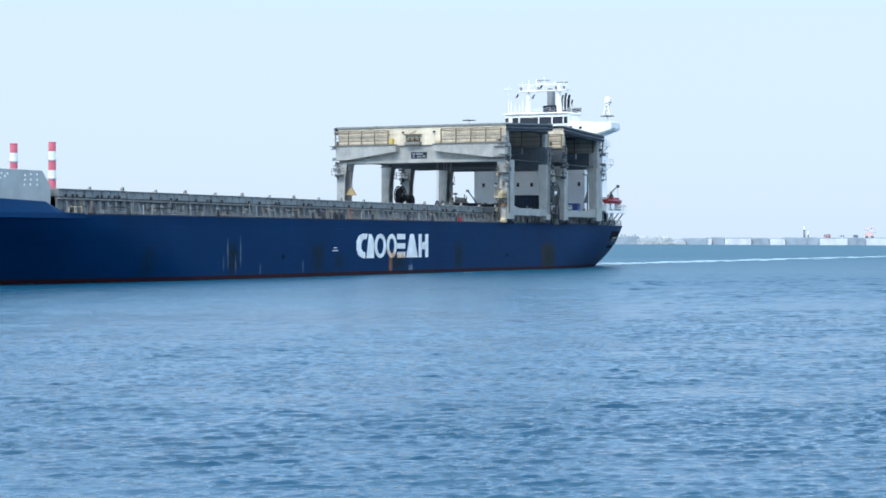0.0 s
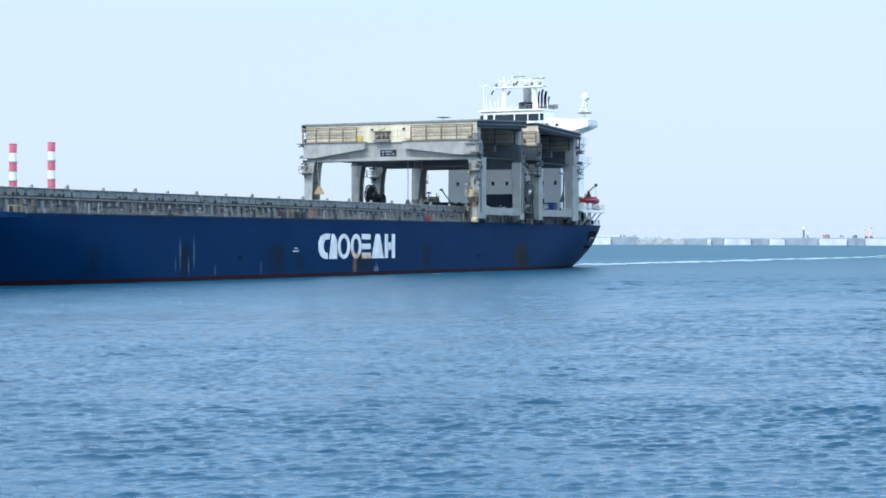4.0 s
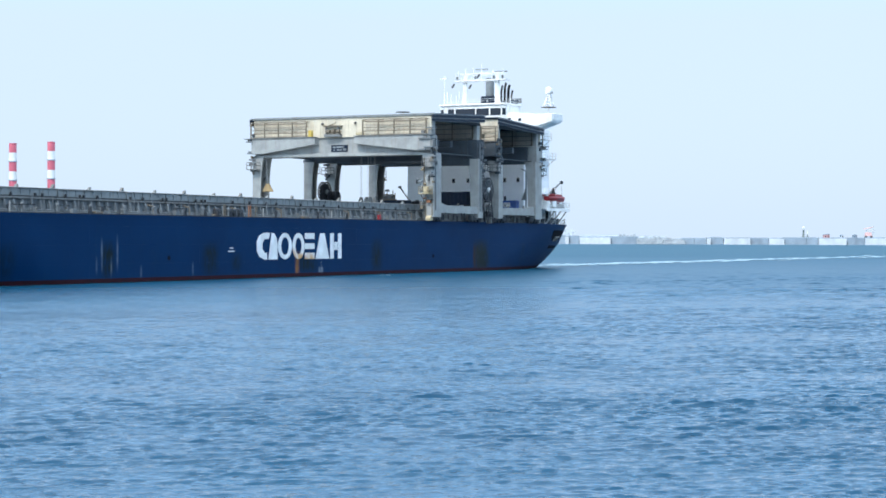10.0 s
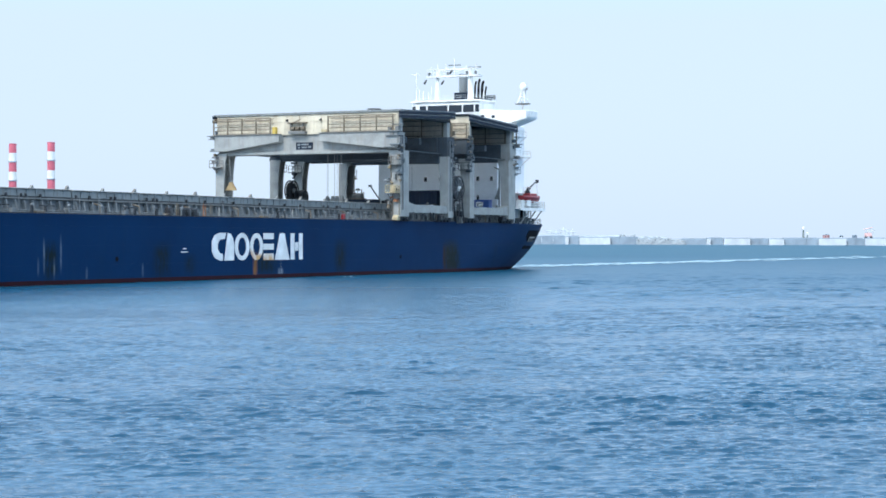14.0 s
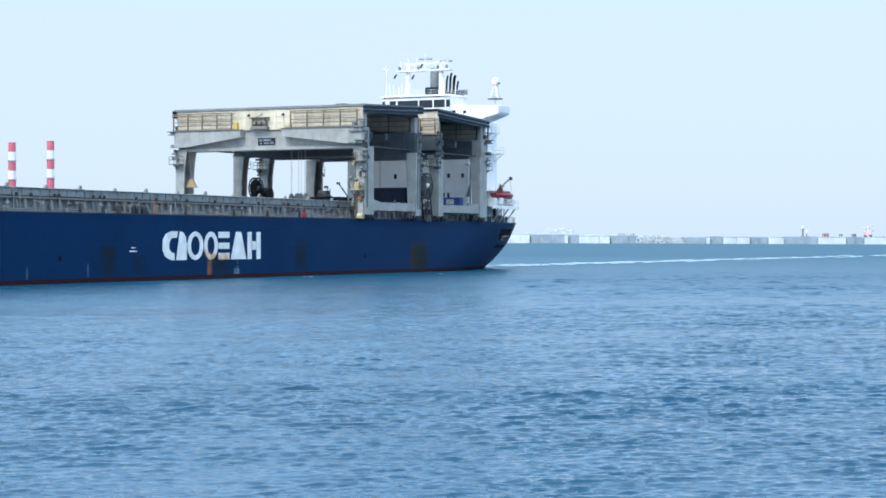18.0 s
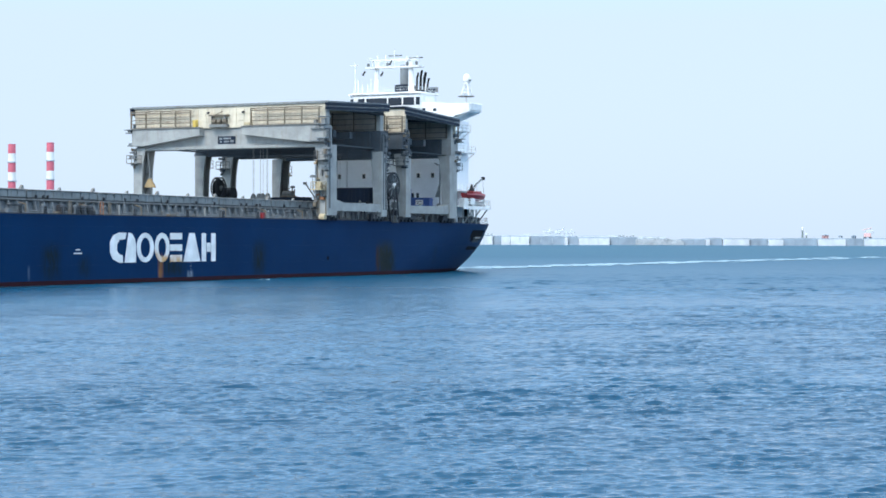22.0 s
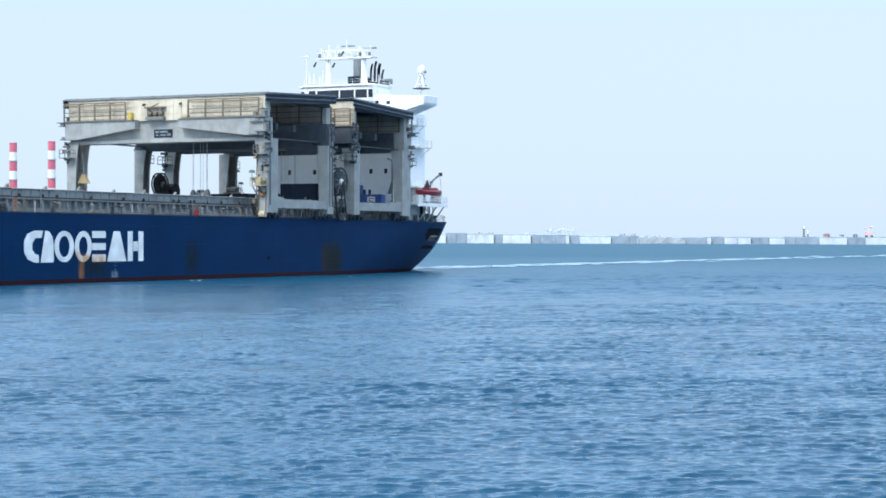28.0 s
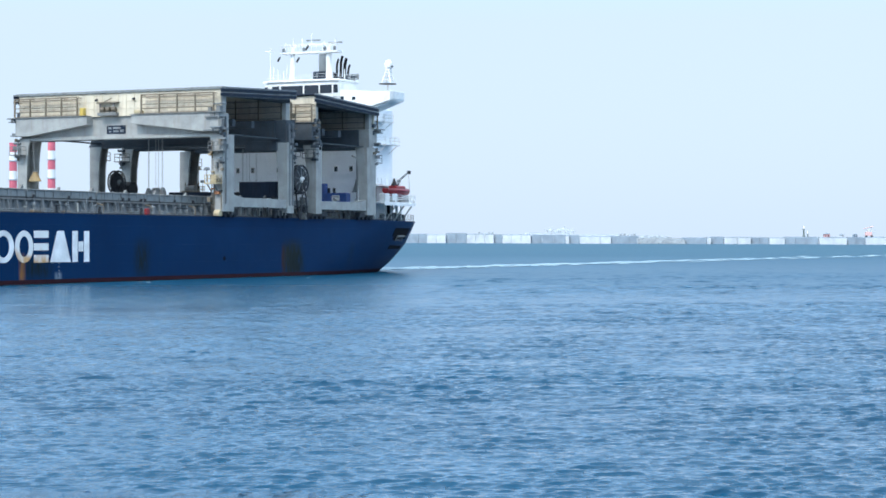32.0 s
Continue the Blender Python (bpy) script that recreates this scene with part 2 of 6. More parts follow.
M_BROWN = paint("brown_grey_steel", (0.17, 0.14, 0.10), (0.08, 0.05, 0.03), 0.6, 0.6)
M_SLAT = paint("tan_slat", (0.50, 0.44, 0.35), (0.26, 0.18, 0.12), 0.6, 0.65, scale=0.9)
M_LINING = paint("cladding_back", (0.50, 0.46, 0.41), (0.30, 0.20, 0.14), 0.6, 0.7)
M_HOUSE = paint("house_white", (0.88, 0.91, 0.94), (0.7, 0.66, 0.6), 0.06, 0.5, patchy=0.03, bump=0.002)
M_HATCH = paint("hatch_grey", (0.205, 0.23, 0.24), (0.11, 0.085, 0.07), 0.7, 0.6, scale=0.4, vary=0.05)
M_STAY = paint("stay_grey", (0.18, 0.205, 0.222), (0.10, 0.065, 0.045), 0.7, 0.65, vary=0.2)
M_FORE = paint("fore_house_grey", (0.36, 0.405, 0.42), (0.30, 0.27, 0.24), 0.35, 0.55, scale=0.4)
# flat black painted for the dark of openings, also used on sooty pipes
M_VOID = paint("unlit_opening", (0.010, 0.012, 0.016), (0.03, 0.02, 0.02), 0.4, 0.9)
M_VOID.node_tree.nodes["Principled BSDF"].inputs["Specular IOR Level"].default_value = 0.05
M_RAIL = paint("rail_grey", (0.13, 0.15, 0.165), (0.08, 0.045, 0.03), 0.8, 0.65, vary=0.35)
M_WHITE = paint("white_paint", (0.86, 0.87, 0.86), (0.45, 0.36, 0.27), 0.14, 0.4)
M_LETTER = paint("white_emblem", (0.86, 0.87, 0.88), (0.50, 0.50, 0.48), 0.15, 0.5)
M_RUSTLET = rusted_emblem()
M_DARK = paint("dark_steel", (0.035, 0.040, 0.048), (0.10, 0.06, 0.04), 0.4, 0.55)
M_NAVY = paint("navy_paint", (0.010, 0.020, 0.040), (0.06, 0.05, 0.05), 0.3, 0.5)
for m_ in (M_DARK, M_NAVY, M_SHADE):
    m_.node_tree.nodes["Principled BSDF"].inputs["Specular IOR Level"].default_value = 0.15
M_BLUE = paint("machine_blue", (0.03, 0.09, 0.32), (0.1, 0.08, 0.06), 0.3, 0.5)
M_YELLOW = paint("yellow_paint", (0.60, 0.44, 0.10), (0.25, 0.15, 0.06), 0.4, 0.55)
M_BEIGE = paint("beige_paint", (0.50, 0.42, 0.27), (0.16, 0.08, 0.04), 0.95, 0.55)
M_OCHRE = paint("ochre_paint", (0.36, 0.26, 0.13), (0.18, 0.10, 0.05), 0.5, 0.6)
M_ORANGE = paint("orange_paint", (0.38, 0.15, 0.06), (0.2, 0.1, 0.05), 0.6, 0.55)
M_RED = paint("boat_red", (0.27, 0.018, 0.024), (0.2, 0.1, 0.08), 0.25, 0.4)
M_STRIPE = paint("chimney_red", (0.62, 0.13, 0.18), (0.5, 0.2, 0.2), 0.2, 0.6, scale=0.05, bump=0.0)
M_CHIMW = paint("chimney_white", (0.82, 0.82, 0.80), (0.6, 0.55, 0.5), 0.15, 0.6, scale=0.05, bump=0.0)
# on the caissons these two paint sunlit and unlit faces of one concrete
M_CAISW = paint("pale_concrete", (0.56, 0.60, 0.64), (0.44, 0.46, 0.48), 0.35, 0.85, scale=0.06, bump=0.0, vary=0.06)
M_CAISG = paint("grey_concrete", (0.27, 0.335, 0.40), (0.20, 0.24, 0.28), 0.35, 0.9, scale=0.06, bump=0.0, vary=0.08)
M_RUBBLE = paint("rubble_stone", (0.40, 0.45, 0.49), (0.33, 0.36, 0.39), 0.4, 0.9, scale=0.1, streak=False, bump=0.0, vary=0.15)
# distance haze mixed into the base colour of far cranes and buildings
M_FAR = paint("far_haze_tint", (0.60, 0.66, 0.72), (0.5, 0.55, 0.6), 0.2, 0.9, scale=0.05, bump=0.0)
M_TOWER = paint("dark_tower_paint", (0.16, 0.20, 0.20), (0.2, 0.2, 0.2), 0.3, 0.8, scale=0.1, bump=0.0)
M_BRICK = paint("dull_red_wall", (0.42, 0.24, 0.24), (0.3, 0.25, 0.25), 0.3, 0.7, scale=0.1, bump=0.0)
M_PINK = paint("faded_red_paint", (0.72, 0.46, 0.45), (0.5, 0.4, 0.38), 0.3, 0.7, scale=0.1, bump=0.0)
M_ROPE = paint("wire_rope", (0.38, 0.40, 0.42), (0.1, 0.08, 0.06), 0.3, 0.6)
M_FOAM = paint("sea_foam", (0.26, 0.38, 0.46), (0.06, 0.19, 0.30), 0.95, 0.9, scale=0.5, streak=False, bump=0.0)
M_CONC = paint("quay_concrete", (0.38, 0.37, 0.35), (0.2, 0.19, 0.17), 0.4, 0.9, streak=False)


# ---- mesh helpers ----
def box(bm, x0, x1, y0, y1, z0, z1, bevel=0.0):
    vs = [bm.verts.new((x, y, z)) for x in (x0, x1) for y in (y0, y1) for z in (z0, z1)]
    fs = [bm.faces.new([vs[i] for i in f]) for f in ((0, 1, 3, 2), (4, 6, 7, 5), (0, 4, 5, 1), (2, 3, 7, 6), (0, 2, 6, 4), (1, 5, 7, 3))]
    if bevel:
        es = list({e for f in fs for e in f.edges})
        bmesh.ops.bevel(bm, geom=es, offset=bevel, segments=1, affect="EDGES", profile=0.5)
    return bm


def prism(bm, pts, axis, lo, hi, bevel=0.0):
    """A polygon in the plane across an axis (0, 1 or 2), carried from lo to hi along it."""
    def at(p, c):
        q = list(p)
        q.insert(axis, c)
        return q
    a = [bm.verts.new(at(p, lo)) for p in pts]
    b = [bm.verts.new(at(p, hi)) for p in pts]
    fs = [bm.faces.new(a), bm.faces.new(b[::-1])]
    for i in range(len(pts)):
        j = (i + 1) % len(pts)
        fs.append(bm.faces.new((a[j], a[i], b[i], b[j])))
    if bevel:
        bmesh.ops.bevel(bm, geom=list({e for f in fs for e in f.edges}), offset=bevel, segments=1, affect="EDGES", profile=0.5)
    return bm


def tube(bm, p, q, r, n=6, r2=None):
    p, q = Vector(p), Vector(q)
    d = (q - p).normalized()
    s = d.orthogonal().normalized()
    t = d.cross(s)
    r2 = r if r2 is None else r2
    ring = [(math.cos(2 * math.pi * k / n), math.sin(2 * math.pi * k / n)) for k in range(n)]
    a = [bm.verts.new(p + r * (c * s + e * t)) for c, e in ring]
    b = [bm.verts.new(q + r2 * (c * s + e * t)) for c, e in ring]
    for i in range(n):
        j = (i + 1) % n
        bm.faces.new((a[i], a[j], b[j], b[i]))
    bm.faces.new(a[::-1])
    bm.faces.new(b)
    return bm


def lathe(bm, profile, n, centre=(0, 0, 0), axis=2):
    """A profile of (radius, height) turned round an axis through centre."""
    c = Vector(centre)
    rings = []
    for r, h in profile:
        ring = []
        for k in range(n):
            a = 2 * math.pi * k / n
            v = [max(r, 0.001) * math.cos(a), max(r, 0.001) * math.sin(a)]
            v.insert(axis, h)
            ring.append(bm.verts.new(c + Vector(v)))
        rings.append(ring)
    for a, b in zip(rings, rings[1:]):
        for i in range(n):
            j = (i + 1) % n
            bm.faces.new((a[i], a[j], b[j], b[i]))
    bm.faces.new(rings[0][::-1])
    bm.faces.new(rings[-1])
    return bm


ORIGIN, ABOARD = {}, []


def thing(name, at, label, category, group="", kind="", aboard=True):
    """An empty at the thing's base. What is aboard is carried along with the ship."""
    ob = new(name)
    ob.empty_display_size = 0.5
    ob.matrix_basis = Matrix.Translation(at)
    ORIGIN[ob.name] = Vector(at)
    tagged(ob, label, category, group, kind)
    if aboard:
        ABOARD.append((ob, ob.matrix_basis.copy()))
    return ob


def mesh_from(name, bm, material, origin=None, smooth=False):
    if origin is not None:
        bmesh.ops.translate(bm, verts=bm.verts, vec=-Vector(origin))
    bmesh.ops.recalc_face_normals(bm, faces=bm.faces)
    me = bpy.data.meshes.new(name)
    bm.to_mesh(me)
    bm.free()
    me.materials.append(material)
    if smooth:
        for poly in me.polygons:
            poly.use_smooth = True
    return me


def part(name, bm, material, parent, label="", smooth=False):
    """Links a bmesh, in the ship's or the place's own coordinates, as one mesh under a thing or a part."""
    root = parent
    while root.parent:
        root = root.parent
    ob = new(name, mesh_from(name, bm, material, ORIGIN[root.name], smooth))
    ob.parent = parent
    if label:
        ob["label"] = label
    return ob


def piece(name, me, parent, at):
    """One more piece on a shared mesh, at a place in its thing's space."""
    root = parent
    while root.parent:
        root = root.parent
    ob = new(name, me)
    ob.parent = parent
    ob.location = Vector(at) - ORIGIN[root.name]
    return ob


def B():
    return bmesh.new()


def rails(bm, path, height=1.0, step=1.6, r=0.035, lines=(1.0, 0.55)):
    """Posts and rails of a guard rail along a path of points on its deck."""
    pts = [Vector(p) for p in path]
    for a, b in zip(pts, pts[1:]):
        n = max(1, round((b - a).length / step))
        for k in range(n + 1):
            q = a.lerp(b, k / n)
            tube(bm, q, q + Vector((0, 0, height)), r, 4)
        for h in lines:
            tube(bm, a + Vector((0, 0, height * h)), b + Vector((0, 0, height * h)), r, 4)
    return bm


# ---- the sea: one sheet to the horizon, finer towards the quay ----
def make_sea():
    across, around = np.linspace(-1, 1, 621), np.linspace(0, 1, 48)[1:-1]

    def growth(r):
        return 0.0016 + 0.004 * np.clip((r - 180) / 420, 0, 1)
    radii = [4.0]
    while radii[-1] < 31:
        radii.append(radii[-1] + 0.9)
    while radii[-1] < 600:
        radii.append(radii[-1] * (1 + growth(radii[-1])))
    while radii[-1] < 4900:
        radii.append(radii[-1] * 1.05)
    rad = np.array(radii)
    # the finer sector narrows with distance, the rest of the circle is coarse
    spread = radians(13.8) + np.arctan(10.0 / rad)
    A = np.concatenate([math.pi / 2 + spread[:, None] * across[None, :],
                        math.pi / 2 + spread[:, None] + (2 * math.pi - 2 * spread[:, None]) * around[None, :]], 1)
    R = np.repeat(rad[:, None], A.shape[1], 1)
    X, Y = R * np.cos(A), R * np.sin(A)
    Z = np.zeros_like(X)
    step = np.where(R < 31, 0.9, R * growth(R))
    rng = np.random.RandomState(5)
    # short-crested chop: many small waves from about one side
    DX, DY = np.zeros_like(X), np.zeros_like(X)
    side = X / np.maximum(R, 1)
    open_water = np.clip((R - 110) / 120, 0, 1) * np.clip((side + 0.01) / 0.06, 0, 1)
    for k in range(150):
        lam = 0.16 * (6.0 / 0.16) ** (k / 149.0) * rng.uniform(0.93, 1.07)
        th = radians(-84) + rng.normal(0, 0.40)
        dx, dy, kk = math.cos(th), math.sin(th), 2 * math.pi / lam
        slope = 0.0270 * math.exp(-(lam / 1.0) ** 2) + 0.0095 * math.exp(-(lam / 4) ** 2)
        slope = slope + 0.014 * math.exp(-(lam / 2.6) ** 2) * open_water
        amp = slope / kk * rng.uniform(0.5, 1.5)
        amp = amp * np.clip(lam / (step * 2.2) - 0.5, 0, 1)
        ph = kk * (dx * X + dy * Y) + rng.uniform(0, 6.28)
        Z += amp * np.sin(ph)
        DX += 0.8 * dx * amp * np.cos(ph)
        DY += 0.8 * dy * amp * np.cos(ph)
    # gusts: patches of stronger and weaker chop of several sizes
    gust = np.full_like(X, 0.95)
    for k in range(14):
        lam = 3.5 * 1.35 ** k
        th = rng.uniform(0, 6.28)
        gust += 0.10 * np.sin((math.cos(th) * X * 0.8 + math.sin(th) * Y) * 6.28 / lam + rng.uniform(0, 6.28))
    gust = np.clip(gust, 0.45, 1.5)
    # the wind freshens to the right; the water beside the ship lies in its lee
    gust = gust * (1 + 0.12 * np.clip(side * 5 - 0.1, 0, 1))
    gust = gust * (1 - 0.16 * np.clip(0.2 - side * 6, 0, 1))
    gust = gust * (1 - 0.55 * np.clip((R - 95) / 100, 0, 1) * np.clip((0.05 - side) / 0.08, 0, 1))
    gust = gust * (1 + 0.35 * np.clip((R - 90) / 80, 0, 1) * np.clip(side / 0.06, 0, 1))
    Z = Z * gust
    # crests are drawn together and lean the way they run
    X = X + DX * gust + 0.25 * Z
    Y = Y + DY * gust - 0.8 * Z
    Z *= np.clip((1500 - R) / 900, 0, 1)
    nr, na = X.shape
    co = np.stack([X, Y, Z], -1).reshape(-1, 3)
    co = np.vstack([co, [[0, 0, 0]]])
    i = np.arange(nr - 1)[:, None] * na + np.arange(na)[None, :]
    j = np.arange(nr - 1)[:, None] * na + (np.arange(na)[None, :] + 1) % na
    quads = np.stack([i, i + na, j + na, j], -1).reshape(-1, 4)
    quads = quads[:, ::-1]
    c = len(co) - 1
    tris = np.stack([np.full(na, c), np.arange(na), (np.arange(na) + 1) % na], -1)
    me = bpy.data.meshes.new("water")
    loops = np.concatenate([quads.ravel(), tris.ravel()])
    starts = np.concatenate([np.arange(len(quads)) * 4, len(quads) * 4 + np.arange(len(tris)) * 3])
    me.vertices.add(len(co)); me.loops.add(len(loops)); me.polygons.add(len(starts))
    me.vertices.foreach_set("co", co.astype(np.float32).ravel())
    me.loops.foreach_set("vertex_index", loops.astype(np.int32))
    me.polygons.foreach_set("loop_start", starts.astype(np.int32))
    me.polygons.foreach_set("use_smooth", np.ones(len(starts), dtype=bool))
    me.update(calc_edges=True)
    me.validate()
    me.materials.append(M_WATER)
    ob = new("water", me)
    return tagged(ob, "wind-rippled blue harbour water", "water", kind="structure")


sea = make_sea()


def quay():
    """The quay under the camera, out of view."""
    bm = B()
    box(bm, -40, 40, -30, -1.2, -4, 3.3, 0.1)
    tagged(new("pavement", mesh_from("pavement", bm, M_CONC)), "plain concrete quay edge", "quay", kind="structure")


quay()


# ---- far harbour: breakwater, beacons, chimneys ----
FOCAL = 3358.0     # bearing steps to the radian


def far(x, d):
    """Sideways place at a distance ahead, for a bearing counted in steps of 1/3358 with 784 dead ahead."""
    return (x - 784.0) / FOCAL * d


def shore(x):
    """Distance of the breakwater along a bearing: it comes nearer to the right."""
    return 2900.0 - (x - 750.0) * 0.9


CAISSONS = [(480, 640, 1, 15), (640, 710, 1, 14.5), (710, 755, 0, 14.5), (755, 788, 1, 13.5), (788, 825, 0, 15.5),
            (825, 873, 1, 14), (873, 888, 0, 13.4), (888, 938, 1, 13), (938, 1000, 0, 12.6), (1000, 1006, 1, 11.6), (1006, 1025, 0, 12),
            (1025, 1080, 1, 10.6), (1080, 1130, 0, 10.8), (1208, 1250, 0, 8.6), (1250, 1257, 1, 9.0), (1257, 1280, 0, 9.6),
            (1280, 1327, 1, 9.0), (1327, 1360, 0, 8.8), (1360, 1387, 1, 8.4), (1387, 1448, 0, 9.2), (1448, 1497, 1, 8.8),
            (1497, 1530, 0, 8.8), (1530, 1590, 1, 8.9), (1590, 1720, 0, 8.8)]


def breakwater():
    root = thing("breakwater", (far(1100, shore(1100)), shore(1100), 0), "long concrete caisson breakwater, sunlit and unlit faces painted pale and grey",
                 "breakwater", kind="structure", aboard=False)
    for x0, x1, pale, h in CAISSONS:
        h -= 1.1
        d0, d1 = shore(x0), shore(x1)
        a, b = Vector((far(x0, d0), d0)), Vector((far(x1, d1), d1))
        depth = Vector((0.05, 1.0)) * 26.0
        pull = Vector((0, -5.0)) if pale else Vector((0, 0))
        a, b = a + pull, b + pull
        n = max(1, round((b - a).length / 22))
        for k in range(n):
            p, q = a.lerp(b, (k + 0.012) / n), a.lerp(b, (k + 0.988) / n)
            bm = B()
            lean = Vector((0, 1.2))
            foot = [p, q, q + depth, p + depth]
            top = [p + lean, q + lean, q + depth, p + depth]
            va = [bm.verts.new((v.x, v.y, -3)) for v in foot]
            vb = [bm.verts.new((v.x, v.y, h)) for v in top]
            bm.faces.new(va[::-1]); bm.faces.new(vb)
            for i in range(4):
                j = (i + 1) % 4
                bm.faces.new((va[i], va[j], vb[j], vb[i]))
            # pale where the face counts as sunlit, grey elsewhere: light set by colour
            part("caisson", bm, M_CAISW if pale else M_CAISG, root)
        # parapet along the crest
        bm = B()
        pa, pb = a + Vector((0, 8)), b + Vector((0, 8))
        vs = [(pa.x, pa.y), (pb.x, pb.y), (pb.x, pb.y + 2), (pa.x, pa.y + 2)]
        prism(bm, vs, 2, h - 0.1, h + 1.1)
        part("parapet", bm, M_CAISG, root)
    # rubble slope between the caissons
    bm = B()
    rng = random.Random(3)
    for k in range(700):
        x = rng.uniform(1126, 1210)
        d = shore(x) - 4
        up = rng.random()
        h = (8.6 if x < 1180 else 8.6 - (x - 1180) * 0.12) * up
        s = rng.uniform(0.7, 1.3)
        cx, cy = far(x, d), d - 10 * (1 - up)
        m = Matrix.Translation((cx, cy, h)) @ Euler((rng.random() * 3, rng.random() * 3, rng.random() * 3)).to_matrix().to_4x4()
        bmesh.ops.create_cube(bm, size=s * 1.5, matrix=m)
    rb = part("rubble", bm, M_RUBBLE, root, "piled concrete armour blocks")
    rb["kind"] = "stuff"
    # core behind it
    bm = B()
    p, q = Vector((far(1126, shore(1126)), shore(1126))), Vector((far(1210, shore(1210)), shore(1210)))
    prism(bm, [(p.x, p.y), (q.x, q.y), (q.x, q.y + 25), (p.x, p.y + 25)], 2, -3, 7.6)
    part("core", bm, M_CAISG, root)


breakwater()


def beacon(x, base, top, w, light, label):
    d = shore(x) + 14
    px = far(x, d)
    root = thing("harbour_beacon", (px, d, base), label, "beacon", aboard=False)
    bm = B()
    lathe(bm, [(w, base), (w, base + 1.2), (w * 0.62, base + 1.4), (w * 0.5, top - 4.5), (w * 0.95, top - 4.4), (w * 0.95, top - 4.0)], 10, (px, d, 0))
    part("tower", bm, M_TOWER, root)
    bm = B()
    lathe(bm, [(w * 0.55, top - 4.0), (w * 0.55, top - 1.6), (w * 0.75, top - 1.5), (w * 0.1, top)], 10, (px, d, 0))
    part("lantern", bm, M_CHIMW, root, "white lantern room")


beacon(1421.5, 8.5, 22.5, 2.0, True, "slender grey beacon tower with a white lantern")
beacon(1428.5, 8.5, 16.5, 1.3, False, "short dark beacon post with a white top")


def depot(x, w, h, deep, mat_, label, name="shed"):
    d = shore(x) + 18
    px, ww = far(x, d), w / FOCAL * d
    root = thing(name, (px, d, 8.2), label, name.replace("_", " "), aboard=False)
    bm = B()
    box(bm, px - ww / 2, px + ww / 2, d, d + deep, 8.2, 8.2 + h, 0.2)
    part("wall", bm, mat_, root)
    bm = B()
    prism(bm, [(px - ww / 2 - 0.4, 8.2 + h), (px + ww / 2 + 0.4, 8.2 + h), (px, 8.2 + h + 1.2)], 1, d - 0.4, d + deep + 0.4)
    part("roof", bm, M_CAISG, root)
    for k in (-0.25, 0.25):
        bm = B()
        box(bm, px + k * ww - 0.6, px + k * ww + 0.6, d - 0.08, d + 0.05, 9.4, 10.8)
        part("window", bm, M_GLASS, root)


depot(1463, 10, 4.2, 8, M_BRICK, "small red-walled shed on the breakwater")
depot(1489, 7, 3.0, 6, M_CAISW, "small pale shed on the breakwater")
depot(1513, 7, 3.4, 6, M_CAISG, "small grey shed on the breakwater")


def mobile_crane(x):
    """The red and white crawler crane on the breakwater."""
    d = shore(x) + 16
    px = far(x, d)
    root = thing("crawler_crane", (px, d, 8.6), "red and white crawler crane standing on the breakwater", "crane", aboard=False)
    bm = B()
    for s in (-3.2, 3.2):
        part("track", box(B(), px + s - 0.8, px + s + 0.8, d - 4, d + 4, 8.6, 10.4, 0.2), M_DARK, root)
    box(bm, px - 4.4, px + 3.4, d - 2.4, d + 2.4, 10.4, 14.6, 0.3)
    part("house", bm, M_PINK, root)
    bm = B()
    box(bm, px - 2.5, px + 6.5, d - 1.6, d + 1.6, 14.6, 18.0, 0.3)
    part("cab", bm, M_CAISW, root)
    bm = B()
    for s in (-0.8, 0.8):
        tube(bm, (px - 6, d + s, 18.6), (px + 5, d + s, 21.0), 0.4, 6)
    for k in range(7):
        q = k / 6
        tube(bm, (px - 6 + 11 * q, d - 0.8, 18.6 + 2.4 * q), (px - 6 + 11 * q, d + 0.8, 18.6 + 2.4 * q), 0.25, 5)
    part("boom", bm, M_PINK, root)
    bm = B()
    tube(bm, (px + 2, d, 17.5), (px + 2.5, d, 21.5), 0.5, 6)
    part("mast", bm, M_CAISW, root)


mobile_crane(1537)


